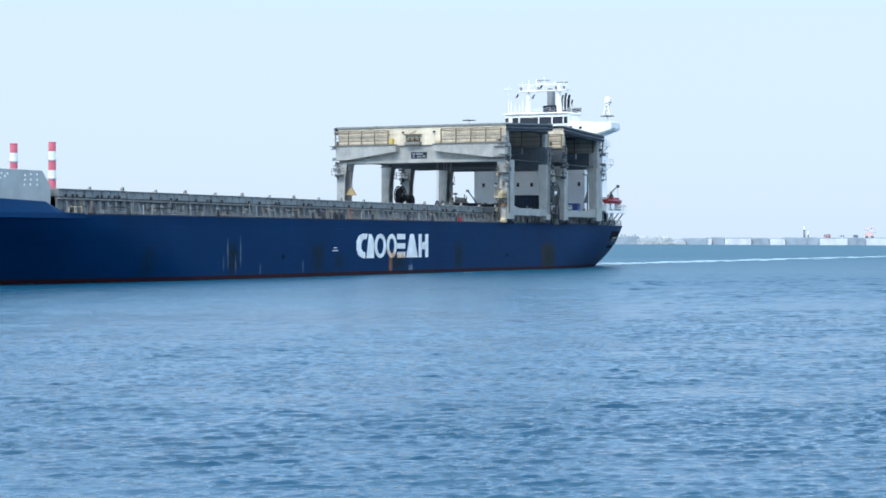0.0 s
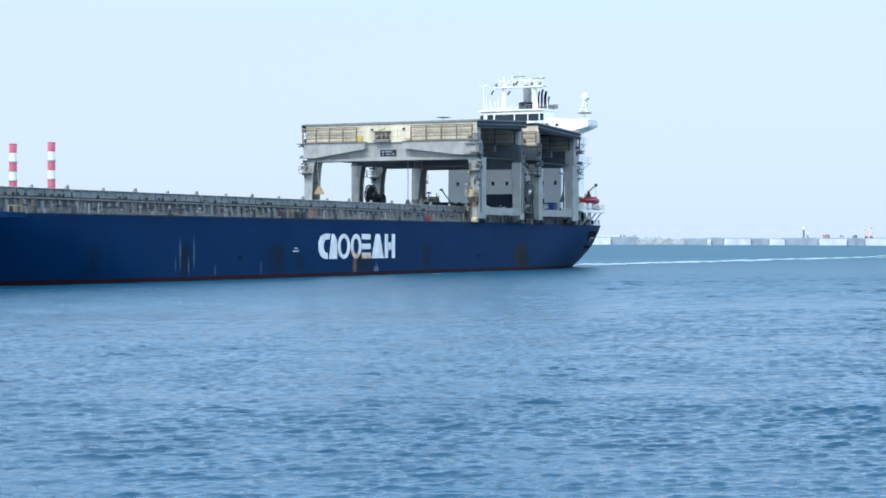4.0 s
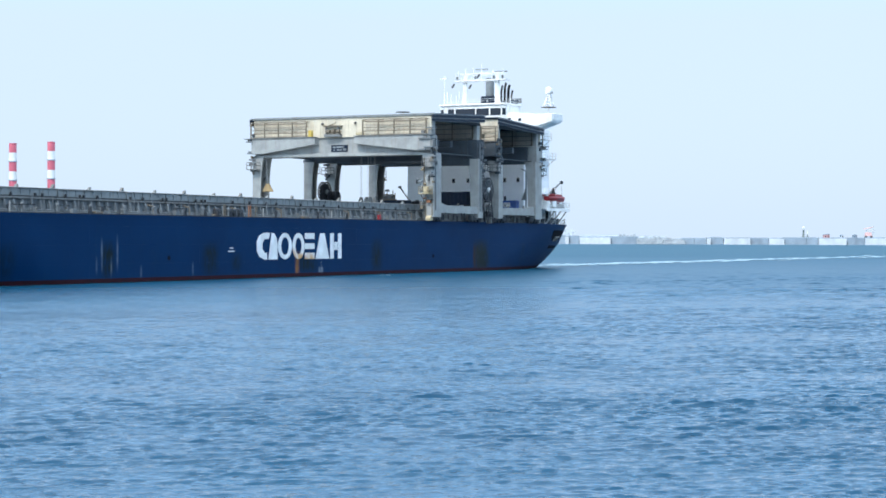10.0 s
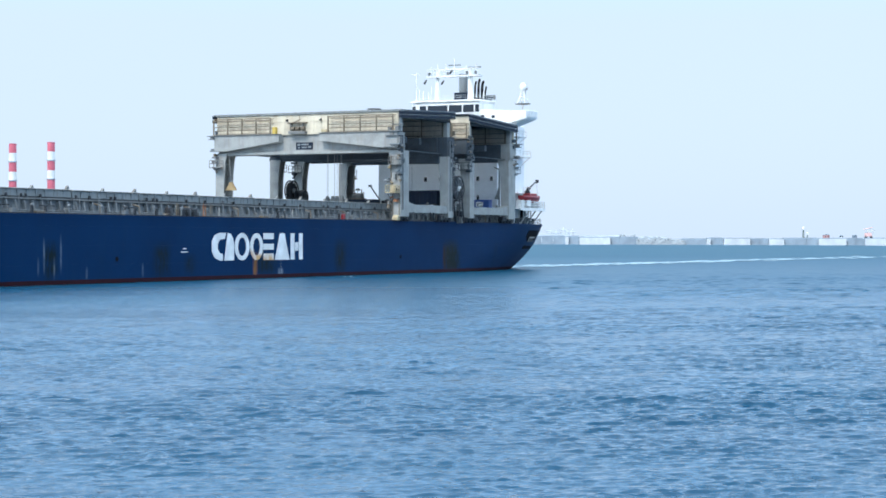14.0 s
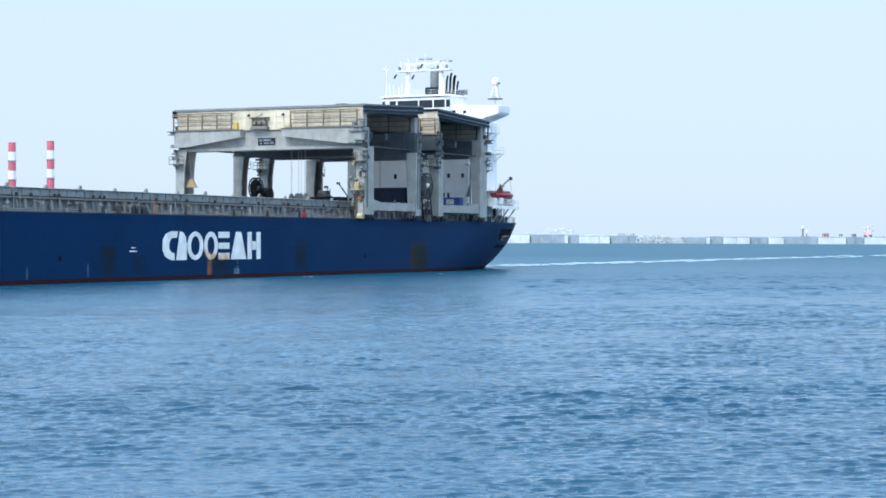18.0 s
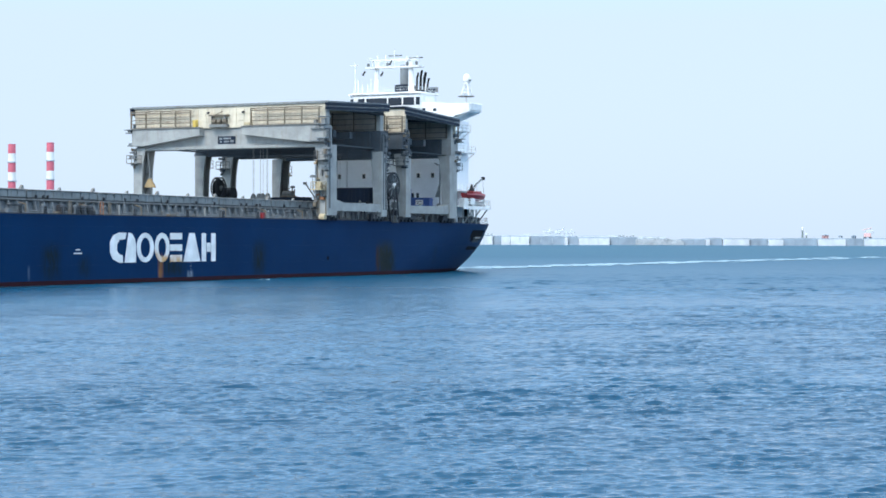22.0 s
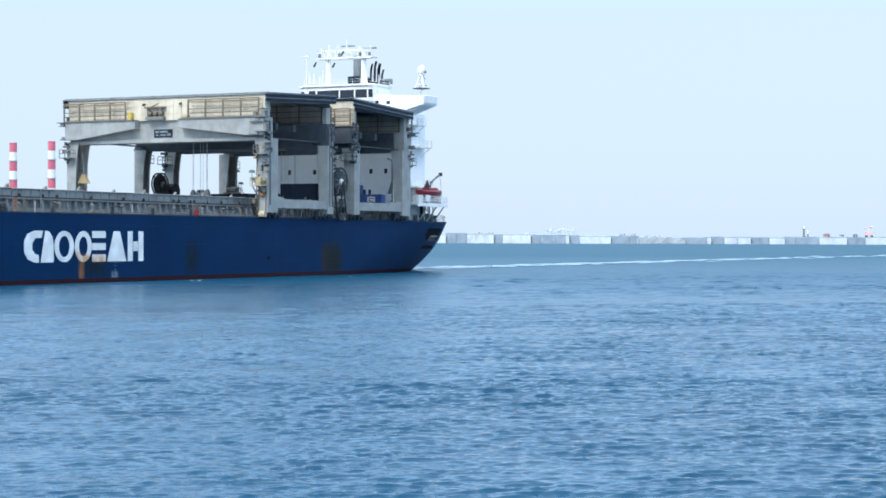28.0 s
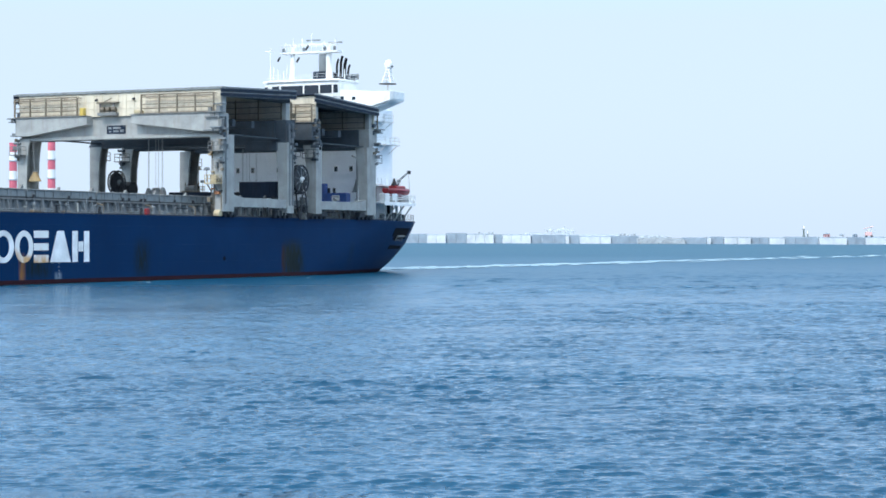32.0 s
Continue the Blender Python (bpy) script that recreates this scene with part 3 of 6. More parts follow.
def parked_things():
    """Low trucks and stacked blocks along the crest."""
    rng = random.Random(9)
    for x in (847, 852, 859, 865, 871, 1098, 1104, 1111, 1117, 1122, 1143, 1150, 1158, 1166):
        d = shore(x) + 10
        top = 14 if x < 900 else (11 if x < 1126 else 8.4)
        px = far(x, d)
        root = thing("block_stack", (px, d, top), "stack of concrete blocks on the breakwater crest", "blocks", "blocks on the crest", aboard=False)
        n = rng.choice((1, 2, 2))
        for k in range(n):
            bm = B()
            w = rng.uniform(1.2, 2.2)
            box(bm, px - w, px + w, d - 1.2, d + 1.2, top + k * 1.5, top + 1.5 + k * 1.5, 0.12)
            part("block", bm, M_RUBBLE, root)
    # far gantry cranes and low land behind the breakwater
    for x, h in ((972, 34), (984, 30), (996, 36), (1010, 31)):
        d = 4200
        px = far(x, d)
        root = thing("quay_crane", (px, d, 0), "far-off quay crane behind the breakwater, haze in its colour", "crane", "far quay cranes", aboard=False)
        for s in (-6, 6):
            bm = B()
            tube(bm, (px + s, d, 0), (px + s * 0.8, d, h * 0.8), 0.9, 5)
            part("leg", bm, M_FAR, root)
        bm = B()
        box(bm, px - 12, px + 12, d - 2, d + 2, h * 0.78, h * 0.84)
        tube(bm, (px, d, h * 0.8), (px + 4, d, h), 0.8, 5)
        part("girder", bm, M_FAR, root)
    bm = B()
    for x0, x1, h in ((840, 930, 19), (930, 1010, 22), (1010, 1100, 18), (1100, 1180, 15)):
        d = 4500
        box(bm, far(x0, d), far(x1, d), d, d + 60, -1, h)
    tagged(new("backdrop", mesh_from("backdrop", bm, M_FAR)), "low buildings on the far shore, haze in their colour", "distance", kind="structure")


parked_things()


def chimney(x, top, w):
    d = 2500.0
    px = far(x, d)
    root = thing("chimney", (px, d, 0), "tall power station chimney in red and white bands", "chimney", "power station chimneys", aboard=False)
    band = 12.4
    z1, k = top, 0
    while z1 > 0.1:
        z0 = max(0.0, z1 - band)
        r0, r1 = w * (1 + 0.10 * (top - z0) / top), w * (1 + 0.10 * (top - z1) / top)
        bm = B()
        prof = [(r0, z0), (r1, z1)]
        if k == 0:
            prof = [(r0, z0), (r1, z1 - 1.2), (r1 * 1.05, z1 - 1.1), (r1 * 1.05, z1), (r1 * 0.8, z1), (r1 * 0.8, z1 - 2)]
        lathe(bm, prof, 20, (px, d, 0))
        part("band", bm, M_STRIPE if k % 2 == 0 else M_CHIMW, root, "red band" if k % 2 == 0 else "white band", smooth=False)
        for r_, zz in ((r0 * 1.12, z0 + 0.3),) if k in (1, 3) else ():
            bm = B()
            lathe(bm, [(r_, zz), (r_ * 1.06, zz), (r_ * 1.06, zz + 1.1), (r_ * 1.02, zz + 1.1)], 20, (px, d, 0))
            part("gallery", bm, M_CAISG, root)
        z1, k = z0, k + 1


chimney(22.5, 132.5, 4.9)
chimney(90.5, 134.5, 4.9)
bm = B()
box(bm, far(-500, 2500), far(330, 2500), 2440, 2700, -3, 4.5)
tagged(new("ground", mesh_from("ground", bm, M_CAISG)), "low reclaimed shore under the chimneys", "shore", kind="structure")


# ---- the ship ----
B0 = 15.4                       # half beam
DECK = 7.75


def lerp_list(z, table):
    for (a, va), (b, vb) in zip(table, table[1:]):
        if z <= b:
            return va + (vb - va) * max(0.0, (z - a) / (b - a))
    return table[-1][1]


def stern_end(z):
    return lerp_list(z, [(-6, -44.0), (-3, -54.0), (0.0, -59.5), (1.5, -60.6), (4.0, -62.0), (6.5, -63.3), (7.75, -63.7)])


def bow_end(z):
    return lerp_list(z, [(-6, 132.0), (0, 138.0), (4, 142.0), (7.75, 148.0), (9.4, 150.0)])


def half(u, z):
    """Half the ship's breadth at a station and a height."""
    ue, ub = stern_end(z), bow_end(z)
    be = lerp_list(z, [(-6, 1.0), (-1, 6.6), (0.0, 7.9), (1.5, 9.3), (4.0, 11.1), (7.75, 12.2)])
    la = lerp_list(z, [(-6, 52.0), (0, 38.0), (4, 29.0), (7.75, 21.0)])
    s = min(1.0, max(0.0, (u - ue) / la))
    b = be + (B0 - be) * math.sin(math.pi / 2 * s) ** 0.85
    us = lerp_list(z, [(-6, 78.0), (0, 86.0), (4, 96.0), (7.75, 108.0)])
    if u > us:
        q = min(1.0, (u - us) / (ub - us))
        e = lerp_list(z, [(-6, 1.7), (0, 1.9), (4, 2.2), (7.75, 2.7)])
        b *= max(0.0, 1 - q ** e) ** 0.9
    return b


def stations(z):
    ue, ub = stern_end(z), bow_end(z)
    out = [ue + (-20 - ue) * k / 18 for k in range(18)]
    out += [-20 + 98.0 * k / 24 for k in range(24)]
    out += [78 + (ub - 78) * (1 - (1 - k / 24) ** 1.25) for k in range(25)]
    return out


def shell(levels):
    bm = B()
    rows_ = {}
    for side in (1, -1):
        grid = []
        for z in levels:
            grid.append([bm.verts.new((u, side * half(u, z), z)) for u in stations(z)])
        rows_[side] = grid
        for a, b in zip(grid, grid[1:]):
            for i in range(len(a) - 1):
                bm.faces.new((a[i], a[i + 1], b[i + 1], b[i]))
    for k in range(len(levels) - 1):     # transom
        bm.faces.new((rows_[1][k][0], rows_[1][k + 1][0], rows_[-1][k + 1][0], rows_[-1][k][0]))
    bmesh.ops.remove_doubles(bm, verts=bm.verts, dist=0.003)
    return bm


ship = thing("cargo_ship", (0, 0, 0), "long blue open-hatch cargo ship under way, rust streaks on its side", "ship")
hull = part("hull", shell([0.5, 1.3, 2.2, 3.2, 4.4, 5.6, 6.8, DECK]), M_HULL, ship, "blue painted steel hull with rust stains", smooth=True)
part("boot_topping", shell([-6, -4.5, -3, -1.5, -0.5, 0.0, 0.5]), M_BOOT, ship, "dull red paint at the waterline", smooth=True)


def deck_part():
    bm = B()
    top = stations(DECK)
    a = [bm.verts.new((u, half(u, DECK) - 0.03, DECK - 0.02)) for u in top]
    b = [bm.verts.new((u, -half(u, DECK) + 0.03, DECK - 0.02)) for u in top]
    for i in range(len(top) - 1):
        if a[i + 1].co.y > 0.01:
            bm.faces.new((a[i], b[i], b[i + 1], a[i + 1]))
    part("main_deck", bm, M_RUSTY, ship, "weathered grey steel deck")
    # gunwale bar along the deck edge
    for s in (1, -1):
        bm = B()
        for u0, u1 in zip(top, top[1:]):
            if u1 < 118 and u1 > u0:
                p, q = half(u0, DECK), half(u1, DECK)
                vs = [bm.verts.new((u, s * (h_ + d), z)) for u, h_ in ((u0, p), (u1, q)) for d, z in ((0.04, DECK - 0.10), (0.04, DECK + 0.16), (-0.16, DECK + 0.16), (-0.16, DECK - 0.10))]
                for i in range(4):
                    j = (i + 1) % 4
                    bm.faces.new((vs[i], vs[j], vs[4 + j], vs[4 + i]))
        bmesh.ops.remove_doubles(bm, verts=bm.verts, dist=0.003)
        part("gunwale", bm, M_HULL, ship)


deck_part()


def forecastle():
    fs = [112.6 + (149.6 - 112.6) * k / 32 for k in range(33)]
    for s in (1, -1):
        bm = B()
        rows_ = []
        for i, u in enumerate(fs):
            h_ = max(0.02, half(min(u, 147.9), DECK))
            z1 = 9.25 + 0.035 * (u - 117.5)
            z1 = DECK + (z1 - DECK) * max(0.05, min(1.0, (u - 115.4) / 2.6)) ** 0.9
            rows_.append([bm.verts.new((u, s * (h_ + d), z)) for d, z in ((0.06, DECK - 0.30), (-0.10, DECK + 0.3), (-0.85, z1), (-1.05, z1), (-0.5, DECK - 0.05))])
        for a, b in zip(rows_, rows_[1:]):
            for i in range(4):
                bm.faces.new((a[i], a[i + 1], b[i + 1], b[i]))
        bm.faces.new(rows_[0])
        part("bow_bulwark", bm, M_HULL, ship, "blue raised bulwark at the bow")
    bm = B()
    prism(bm, [(114.6, DECK), (114.6, 11.1), (116.1, 12.85), (131.0, 12.85), (131.0, DECK)], 1, -12.0, 12.0, 0.06)
    fb = part("forward_house", bm, M_FORE, ship, "pale grey steel house behind the bow")
    me_ = mesh_from("vent_plug", tube(B(), (0, 0, 0), (0, 0.05, 0), 0.14, 8), M_WHITE)
    for u, z in ((119.2, 12.2), (118.2, 12.35), (117.1, 12.35), (119.2, 11.7), (118.2, 11.75), (117.1, 11.75), (119.3, 11.15), (118.3, 11.2), (117.1, 11.2),
                 (123.2, 12.3), (122.2, 12.3), (123.4, 11.8), (122.6, 12.0), (124.3, 12.3), (124.3, 11.8)):
        piece("vent_plug", me_, fb, (u, 12.0, z))


forecastle()


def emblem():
    """The white lettering on the ship's side, as plain letter-like shapes of its size."""
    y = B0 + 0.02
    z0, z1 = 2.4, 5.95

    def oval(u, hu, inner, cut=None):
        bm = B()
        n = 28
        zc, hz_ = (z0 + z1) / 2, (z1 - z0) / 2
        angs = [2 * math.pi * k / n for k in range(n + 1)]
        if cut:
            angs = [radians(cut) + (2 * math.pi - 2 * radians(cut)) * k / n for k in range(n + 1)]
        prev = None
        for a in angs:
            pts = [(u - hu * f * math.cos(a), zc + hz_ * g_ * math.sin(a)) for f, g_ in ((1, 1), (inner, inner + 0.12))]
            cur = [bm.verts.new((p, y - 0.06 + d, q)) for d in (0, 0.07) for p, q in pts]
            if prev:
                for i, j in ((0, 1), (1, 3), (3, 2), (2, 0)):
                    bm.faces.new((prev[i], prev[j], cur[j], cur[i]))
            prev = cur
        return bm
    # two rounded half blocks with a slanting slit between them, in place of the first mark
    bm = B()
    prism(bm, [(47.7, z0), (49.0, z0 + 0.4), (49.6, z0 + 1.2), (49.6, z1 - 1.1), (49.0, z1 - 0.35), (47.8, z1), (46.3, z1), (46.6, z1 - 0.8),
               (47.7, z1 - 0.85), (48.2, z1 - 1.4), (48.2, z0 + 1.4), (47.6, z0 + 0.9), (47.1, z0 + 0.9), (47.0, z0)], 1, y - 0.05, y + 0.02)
    part("emblem_shape", bm, M_LETTER, hull, "white painted shape in place of a letter")
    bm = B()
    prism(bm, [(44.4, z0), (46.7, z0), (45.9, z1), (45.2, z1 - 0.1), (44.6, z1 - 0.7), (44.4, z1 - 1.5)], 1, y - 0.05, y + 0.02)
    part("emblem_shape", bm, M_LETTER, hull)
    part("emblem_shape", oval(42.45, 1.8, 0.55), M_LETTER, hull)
    part("emblem_shape", oval(38.9, 1.6, 0.52), M_RUSTLET, hull, "rust-streaked white shape in place of a letter")
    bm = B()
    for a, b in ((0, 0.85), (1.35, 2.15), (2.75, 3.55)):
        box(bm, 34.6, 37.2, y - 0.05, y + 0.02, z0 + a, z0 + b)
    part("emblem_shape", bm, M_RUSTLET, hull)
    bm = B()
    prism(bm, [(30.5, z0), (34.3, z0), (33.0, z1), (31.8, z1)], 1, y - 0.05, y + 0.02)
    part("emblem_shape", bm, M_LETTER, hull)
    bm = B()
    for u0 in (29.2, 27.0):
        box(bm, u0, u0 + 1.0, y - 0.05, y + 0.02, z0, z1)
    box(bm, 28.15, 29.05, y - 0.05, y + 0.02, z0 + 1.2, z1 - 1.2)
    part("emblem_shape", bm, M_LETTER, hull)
    # small unreadable mark: plain bars
    for z, w in ((3.95, 0.4), (3.55, 0.75)):
        bm = B()
        box(bm, 55.7 - w, 55.7 + w, y - 0.05, y + 0.01, z - 0.065, z + 0.065)
        part("mark_bar", bm, M_LETTER, hull, "small white painted bar")
    # overboard outlets: black discs with a rim, painting the unlit hole
    for u, z in ((69.7, 2.8), (-2.1, 2.55)):
        bm = B()
        lathe(bm, [(0.28, -0.04), (0.30, 0.03), (0.22, 0.03), (0.02, 0.02)], 14, (u, y - 0.02, z), 1)
        part("outlet", bm, M_VOID, hull, "dark overboard outlet")
    # load marks: faint bars
    for k in range(5):
        bm = B()
        box(bm, 32.55, 32.85, y - 0.05, y + 0.008, 0.65 + k * 0.4, 0.72 + k * 0.4)
        part("draught_bar", bm, M_STAY, hull)


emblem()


def sheer(u):
    """Rise of the coaming and its covers along the ship."""
    return 0.10 * max(0.0, min(1.0, (u + 44) / 64)) + 0.25 * max(0.0, (u - 20) / 94)


def coaming():
    for s in (1, -1):
        bm = B()
        v0, v1 = sorted((s * 12.3, s * 12.55))
        prism(bm, [(-44.5, DECK - 0.02), (114.2, DECK - 0.02), (114.2, 9.42 + sheer(114.2)), (20, 9.42 + sheer(20)), (-44.5, 9.42)], 1, v0, v1)
        cm = part("hatch_coaming", bm, M_COAM, ship, "long grey hatch coaming with vertical stays, streaked with rust")
        bm = B()
        v0, v1 = sorted((s * 12.2, s * 12.95))
        prism(bm, [(-44.5, 9.30), (20, 9.30 + sheer(20)), (114.2, 9.30 + sheer(114.2)), (114.2, 9.48 + sheer(114.2)), (20, 9.48 + sheer(20)), (-44.5, 9.48)], 1, v0, v1)
        part("coaming_flange", bm, M_RUSTY, cm)
        bm = B()
        box(bm, -44.5, 114.2, s * 12.55, s * 12.75, 8.45, 8.55)
        part("coaming_stiffener", bm, M_COAM, cm)
        st = mesh_from("stay", prism(B(), [(s * 12.55, 0), (s * 13.35, 0), (s * 13.3, 0.15), (s * 12.95, 1.55), (s * 12.55, 1.55)], 0, -0.07, 0.07), M_STAY)
        u = -43.6
        while u < 114:
            piece("stay", st, cm, (u, 0, DECK + 0.6 * sheer(u)))
            u += 1.55 if s > 0 else 3.1
    # guard rail along the port and starboard deck edge: each post a piece
    for s in (1, -1):
        bm = B()
        for h_ in (0.5, 0.8, 1.08):
            tube(bm, (-44, s * 15.15, DECK + h_), (112, s * 15.15, DECK + h_), 0.012, 4)
        gr = part("guard_rail", bm, M_RAIL, ship, "thin grey deck-edge guard rail")
        post = mesh_from("rail_post", tube(B(), (0, 0, 0), (0, 0, 1.1), 0.03, 5), M_RAIL)
        u = -44.0
        while u <= 112.1:
            piece("rail_post", post, gr, (u, s * 15.15, DECK))
            u += 2.0 if s > 0 else 4.0


coaming()


def crane_rail():
    for s in (1, -1):
        bm = B()
        v0, v1 = sorted((s * 15.22, s * 15.36))
        box(bm, -46, 112, v0, v1, DECK + 0.17, DECK + 0.28)
        part("crane_rail", bm, M_DARK, ship, "worn dark rail on which the cranes run")
    # deck pipes along the walkway
    for k, (v, z) in enumerate(((13.9, 8.05), (14.2, 8.05), (13.7, 8.3))):
        bm = B()
        tube(bm, (-42, v, z), (110, v, z), 0.1, 6)
        part("deck_pipe", bm, M_COAM, ship, "rust-stained deck pipe")
    rng = random.Random(4)
    # lockers, vents, hydrants along the walkway
    vent = mesh_from("deck_vent", lathe(B(), [(0.12, 0), (0.12, 1.0), (0.22, 1.05), (0.22, 1.25), (0.08, 1.32)], 8), M_RAIL)
    for k in range(26):
        piece("deck_vent", vent, ship, (-40 + k * 5.9 + rng.uniform(-1, 1), 14.5, DECK))
    hyd = mesh_from("fire_hydrant", box(B(), -0.35, 0.35, -0.2, 0.2, 0, 1.0, 0.05), M_RED)
    for u in (14.3,):
        h_ = piece("fire_hydrant", hyd, ship, (u, 14.7, DECK))
        h_["label"] = "red fire hose box"
    for u, w in ((50.2, 0.25), (56.2, 0.2), (48.6, 0.2), (112.5, 0.25), (110.6, 0.2)):
        bm = B()
        tube(bm, (u - w, 14.7, DECK), (u - w, 14.7, DECK + 1.7), 0.06, 6)
        tube(bm, (u + w, 14.7, DECK), (u + w, 14.7, DECK + 1.7), 0.06, 6)
        for q in range(5):
            tube(bm, (u - w, 14.7, DECK + 0.3 + q * 0.36), (u + w, 14.7, DECK + 0.3 + q * 0.36), 0.035, 5)
        part("deck_ladder", bm, M_ORANGE if u == 50.2 else M_BROWN, ship, "rust-brown steel ladder")
    bm = B()
    for z in (8.0, 8.8):
        for v in (14.0, 14.8):
            tube(bm, (112.6, v, z), (113.9, v, z), 0.045, 5)
    for u in (112.6, 113.9):
        for v in (14.0, 14.8):
            tube(bm, (u, v, DECK), (u, v, 8.8), 0.045, 5)
    part("gangway_frame", bm, M_BEIGE, ship, "pale orange steel frame on the deck")
    # walkway fittings: posts, valves, hose boxes, lashing bars, uprights of uneven height
    kinds = (("lashing_post", lambda: tube(B(), (0, 0, 0), (0.06, 0, 1.75), 0.07, 5), M_RAIL), ("valve_stand", lambda: lathe(B(), [(0.1, 0), (0.08, 0.7), (0.26, 0.75), (0.26, 0.85), (0.05, 0.9)], 8), M_RUSTY),
             ("hose_box", lambda: box(B(), -0.4, 0.4, -0.25, 0.25, 0, 0.75, 0.04), M_COAM), ("pipe_riser", lambda: tube(tube(B(), (0, 0, 0), (0, 0, 1.3), 0.08, 6), (0, 0, 1.3), (0.5, -0.6, 1.5), 0.08, 6), M_BROWN),
             ("lashing_bin", lambda: box(B(), -0.7, 0.7, -0.3, 0.3, 0.05, 0.55, 0.05), M_BROWN), ("tall_post", lambda: tube(B(), (0, 0, 0), (0, 0, 2.2), 0.05, 5), M_RAIL),
             ("cable_tray", lambda: box(B(), -1.2, 1.2, -0.12, 0.12, 1.05, 1.2), M_DARK), ("pale_post", lambda: tube(B(), (0, 0, 0), (0, 0, 1.5), 0.08, 6), M_GREY),
             ("wedge_stop", lambda: prism(B(), [(-0.3, 0), (0.3, 0), (0.1, 1.1), (-0.1, 1.1)], 1, -0.1, 0.1), M_DARK))
    meshes = [(k[0], mesh_from(k[0], k[1](), k[2])) for k in kinds]
    u = -43.0
    while u < 112:
        name, me_ = meshes[rng.choice((0, 0, 0, 1, 2, 3, 3, 4, 5, 5, 6, 6, 7, 8, 8))]
        piece(name, me_, ship, (u, rng.uniform(13.5, 14.9), DECK - 0.02))
        u += rng.uniform(0.8, 2.0)
    # cleats and wedges along the covers' edge
    cl = mesh_from("cover_cleat", prism(B(), [(-0.12, 0), (0.12, 0), (0.08, 0.45), (-0.08, 0.45)], 1, -0.12, 0.1), M_DARK)
    u = -43.0
    while u < 113:
        piece("cover_cleat", cl, ship, (u, 12.72, 9.47 + sheer(u)))
        u += rng.choice((0.8, 1.3, 2.6, 4.2, 6.5))
    # winch clutter half way along
    for u in (52.0, 53.3, 54.6, 57.3):
        bm = B()
        box(bm, u - 0.4, u + 0.4, 13.8, 14.6, DECK, DECK + 0.9, 0.06)
        tube(bm, (u - 0.5, 14.2, DECK + 1.0), (u + 0.5, 14.2, DECK + 1.0), 0.3, 8)
        part("deck_winch", bm, M_DARK, ship, "rust-dark deck winch")


crane_rail()


def hatch_covers():
    n, u1, length = 12, 114.0, 13.2
    base = thing("hatch_cover", (u1 - length / 2, 0, 9.48 + sheer(u1 - length / 2)), "flat pale grey steel hatch cover on its coaming", "hatch cover", "hatch covers of the ship")
    c = u1 - length / 2
    ORIGIN[base.name] = Vector((c, 0, 9.48))
    bm = B()
    box(bm, c - length / 2 + 0.12, c + length / 2 - 0.12, -12.5, 12.5, 9.62, 10.44, 0.03)
    panel = part("panel", bm, M_HATCH, base)
    part("top_plate", box(B(), c - length / 2 + 0.09, c + length / 2 - 0.09, -12.66, 12.66, 10.45, 10.55, 0.03), M_GREY, base)
    part("seal_skirt", box(B(), c - length / 2 + 0.2, c + length / 2 - 0.2, -12.58, 12.58, 9.48, 9.61), M_DARK, base)
    rib = mesh_from("skirt_rib", prism(B(), [(12.49, 9.63), (12.52, 9.63), (12.63, 10.3), (12.63, 10.44), (12.49, 10.44)], 0, -0.05, 0.05), M_STAY)
    for r_ in range(1, 8):
        ob = new("skirt_rib", rib)
        ob.parent = panel
        ob.location = Vector((c - length / 2 + r_ * length / 8, 0, 0)) - Vector((c, 0, 9.48))
    for s in (1, -1):
        bm = B()
        prism(bm, [(c - length / 2 + 0.5, 10.53), (c - length / 2 + 1.1, 10.53), (c - length / 2 + 0.75, 10.95), (c - length / 2 + 0.6, 11.0)], 1, s * 12.2, s * 12.5)
        part("lifting_lug", bm, M_RUSTY, base)
        bm = B()
        prism(bm, [(c + 0.3, 10.53), (c + 0.8, 10.53), (c + 0.5, 10.85), (c + 0.35, 10.9)], 1, s * 12.15, s * 12.45)
        part("lifting_lug", bm, M_RUSTY, base)
    for k in range(1, n):
        at = Matrix.Translation((c - k * length, 0, 9.48 + sheer(c - k * length)))
        ABOARD.append((copy_thing(base, at), at))


hatch_covers()


# ---- gantry cranes ----
GAUGE, OFF = 0.9915, 0.16       # span of the cranes as built, and their middle off the ship's axis


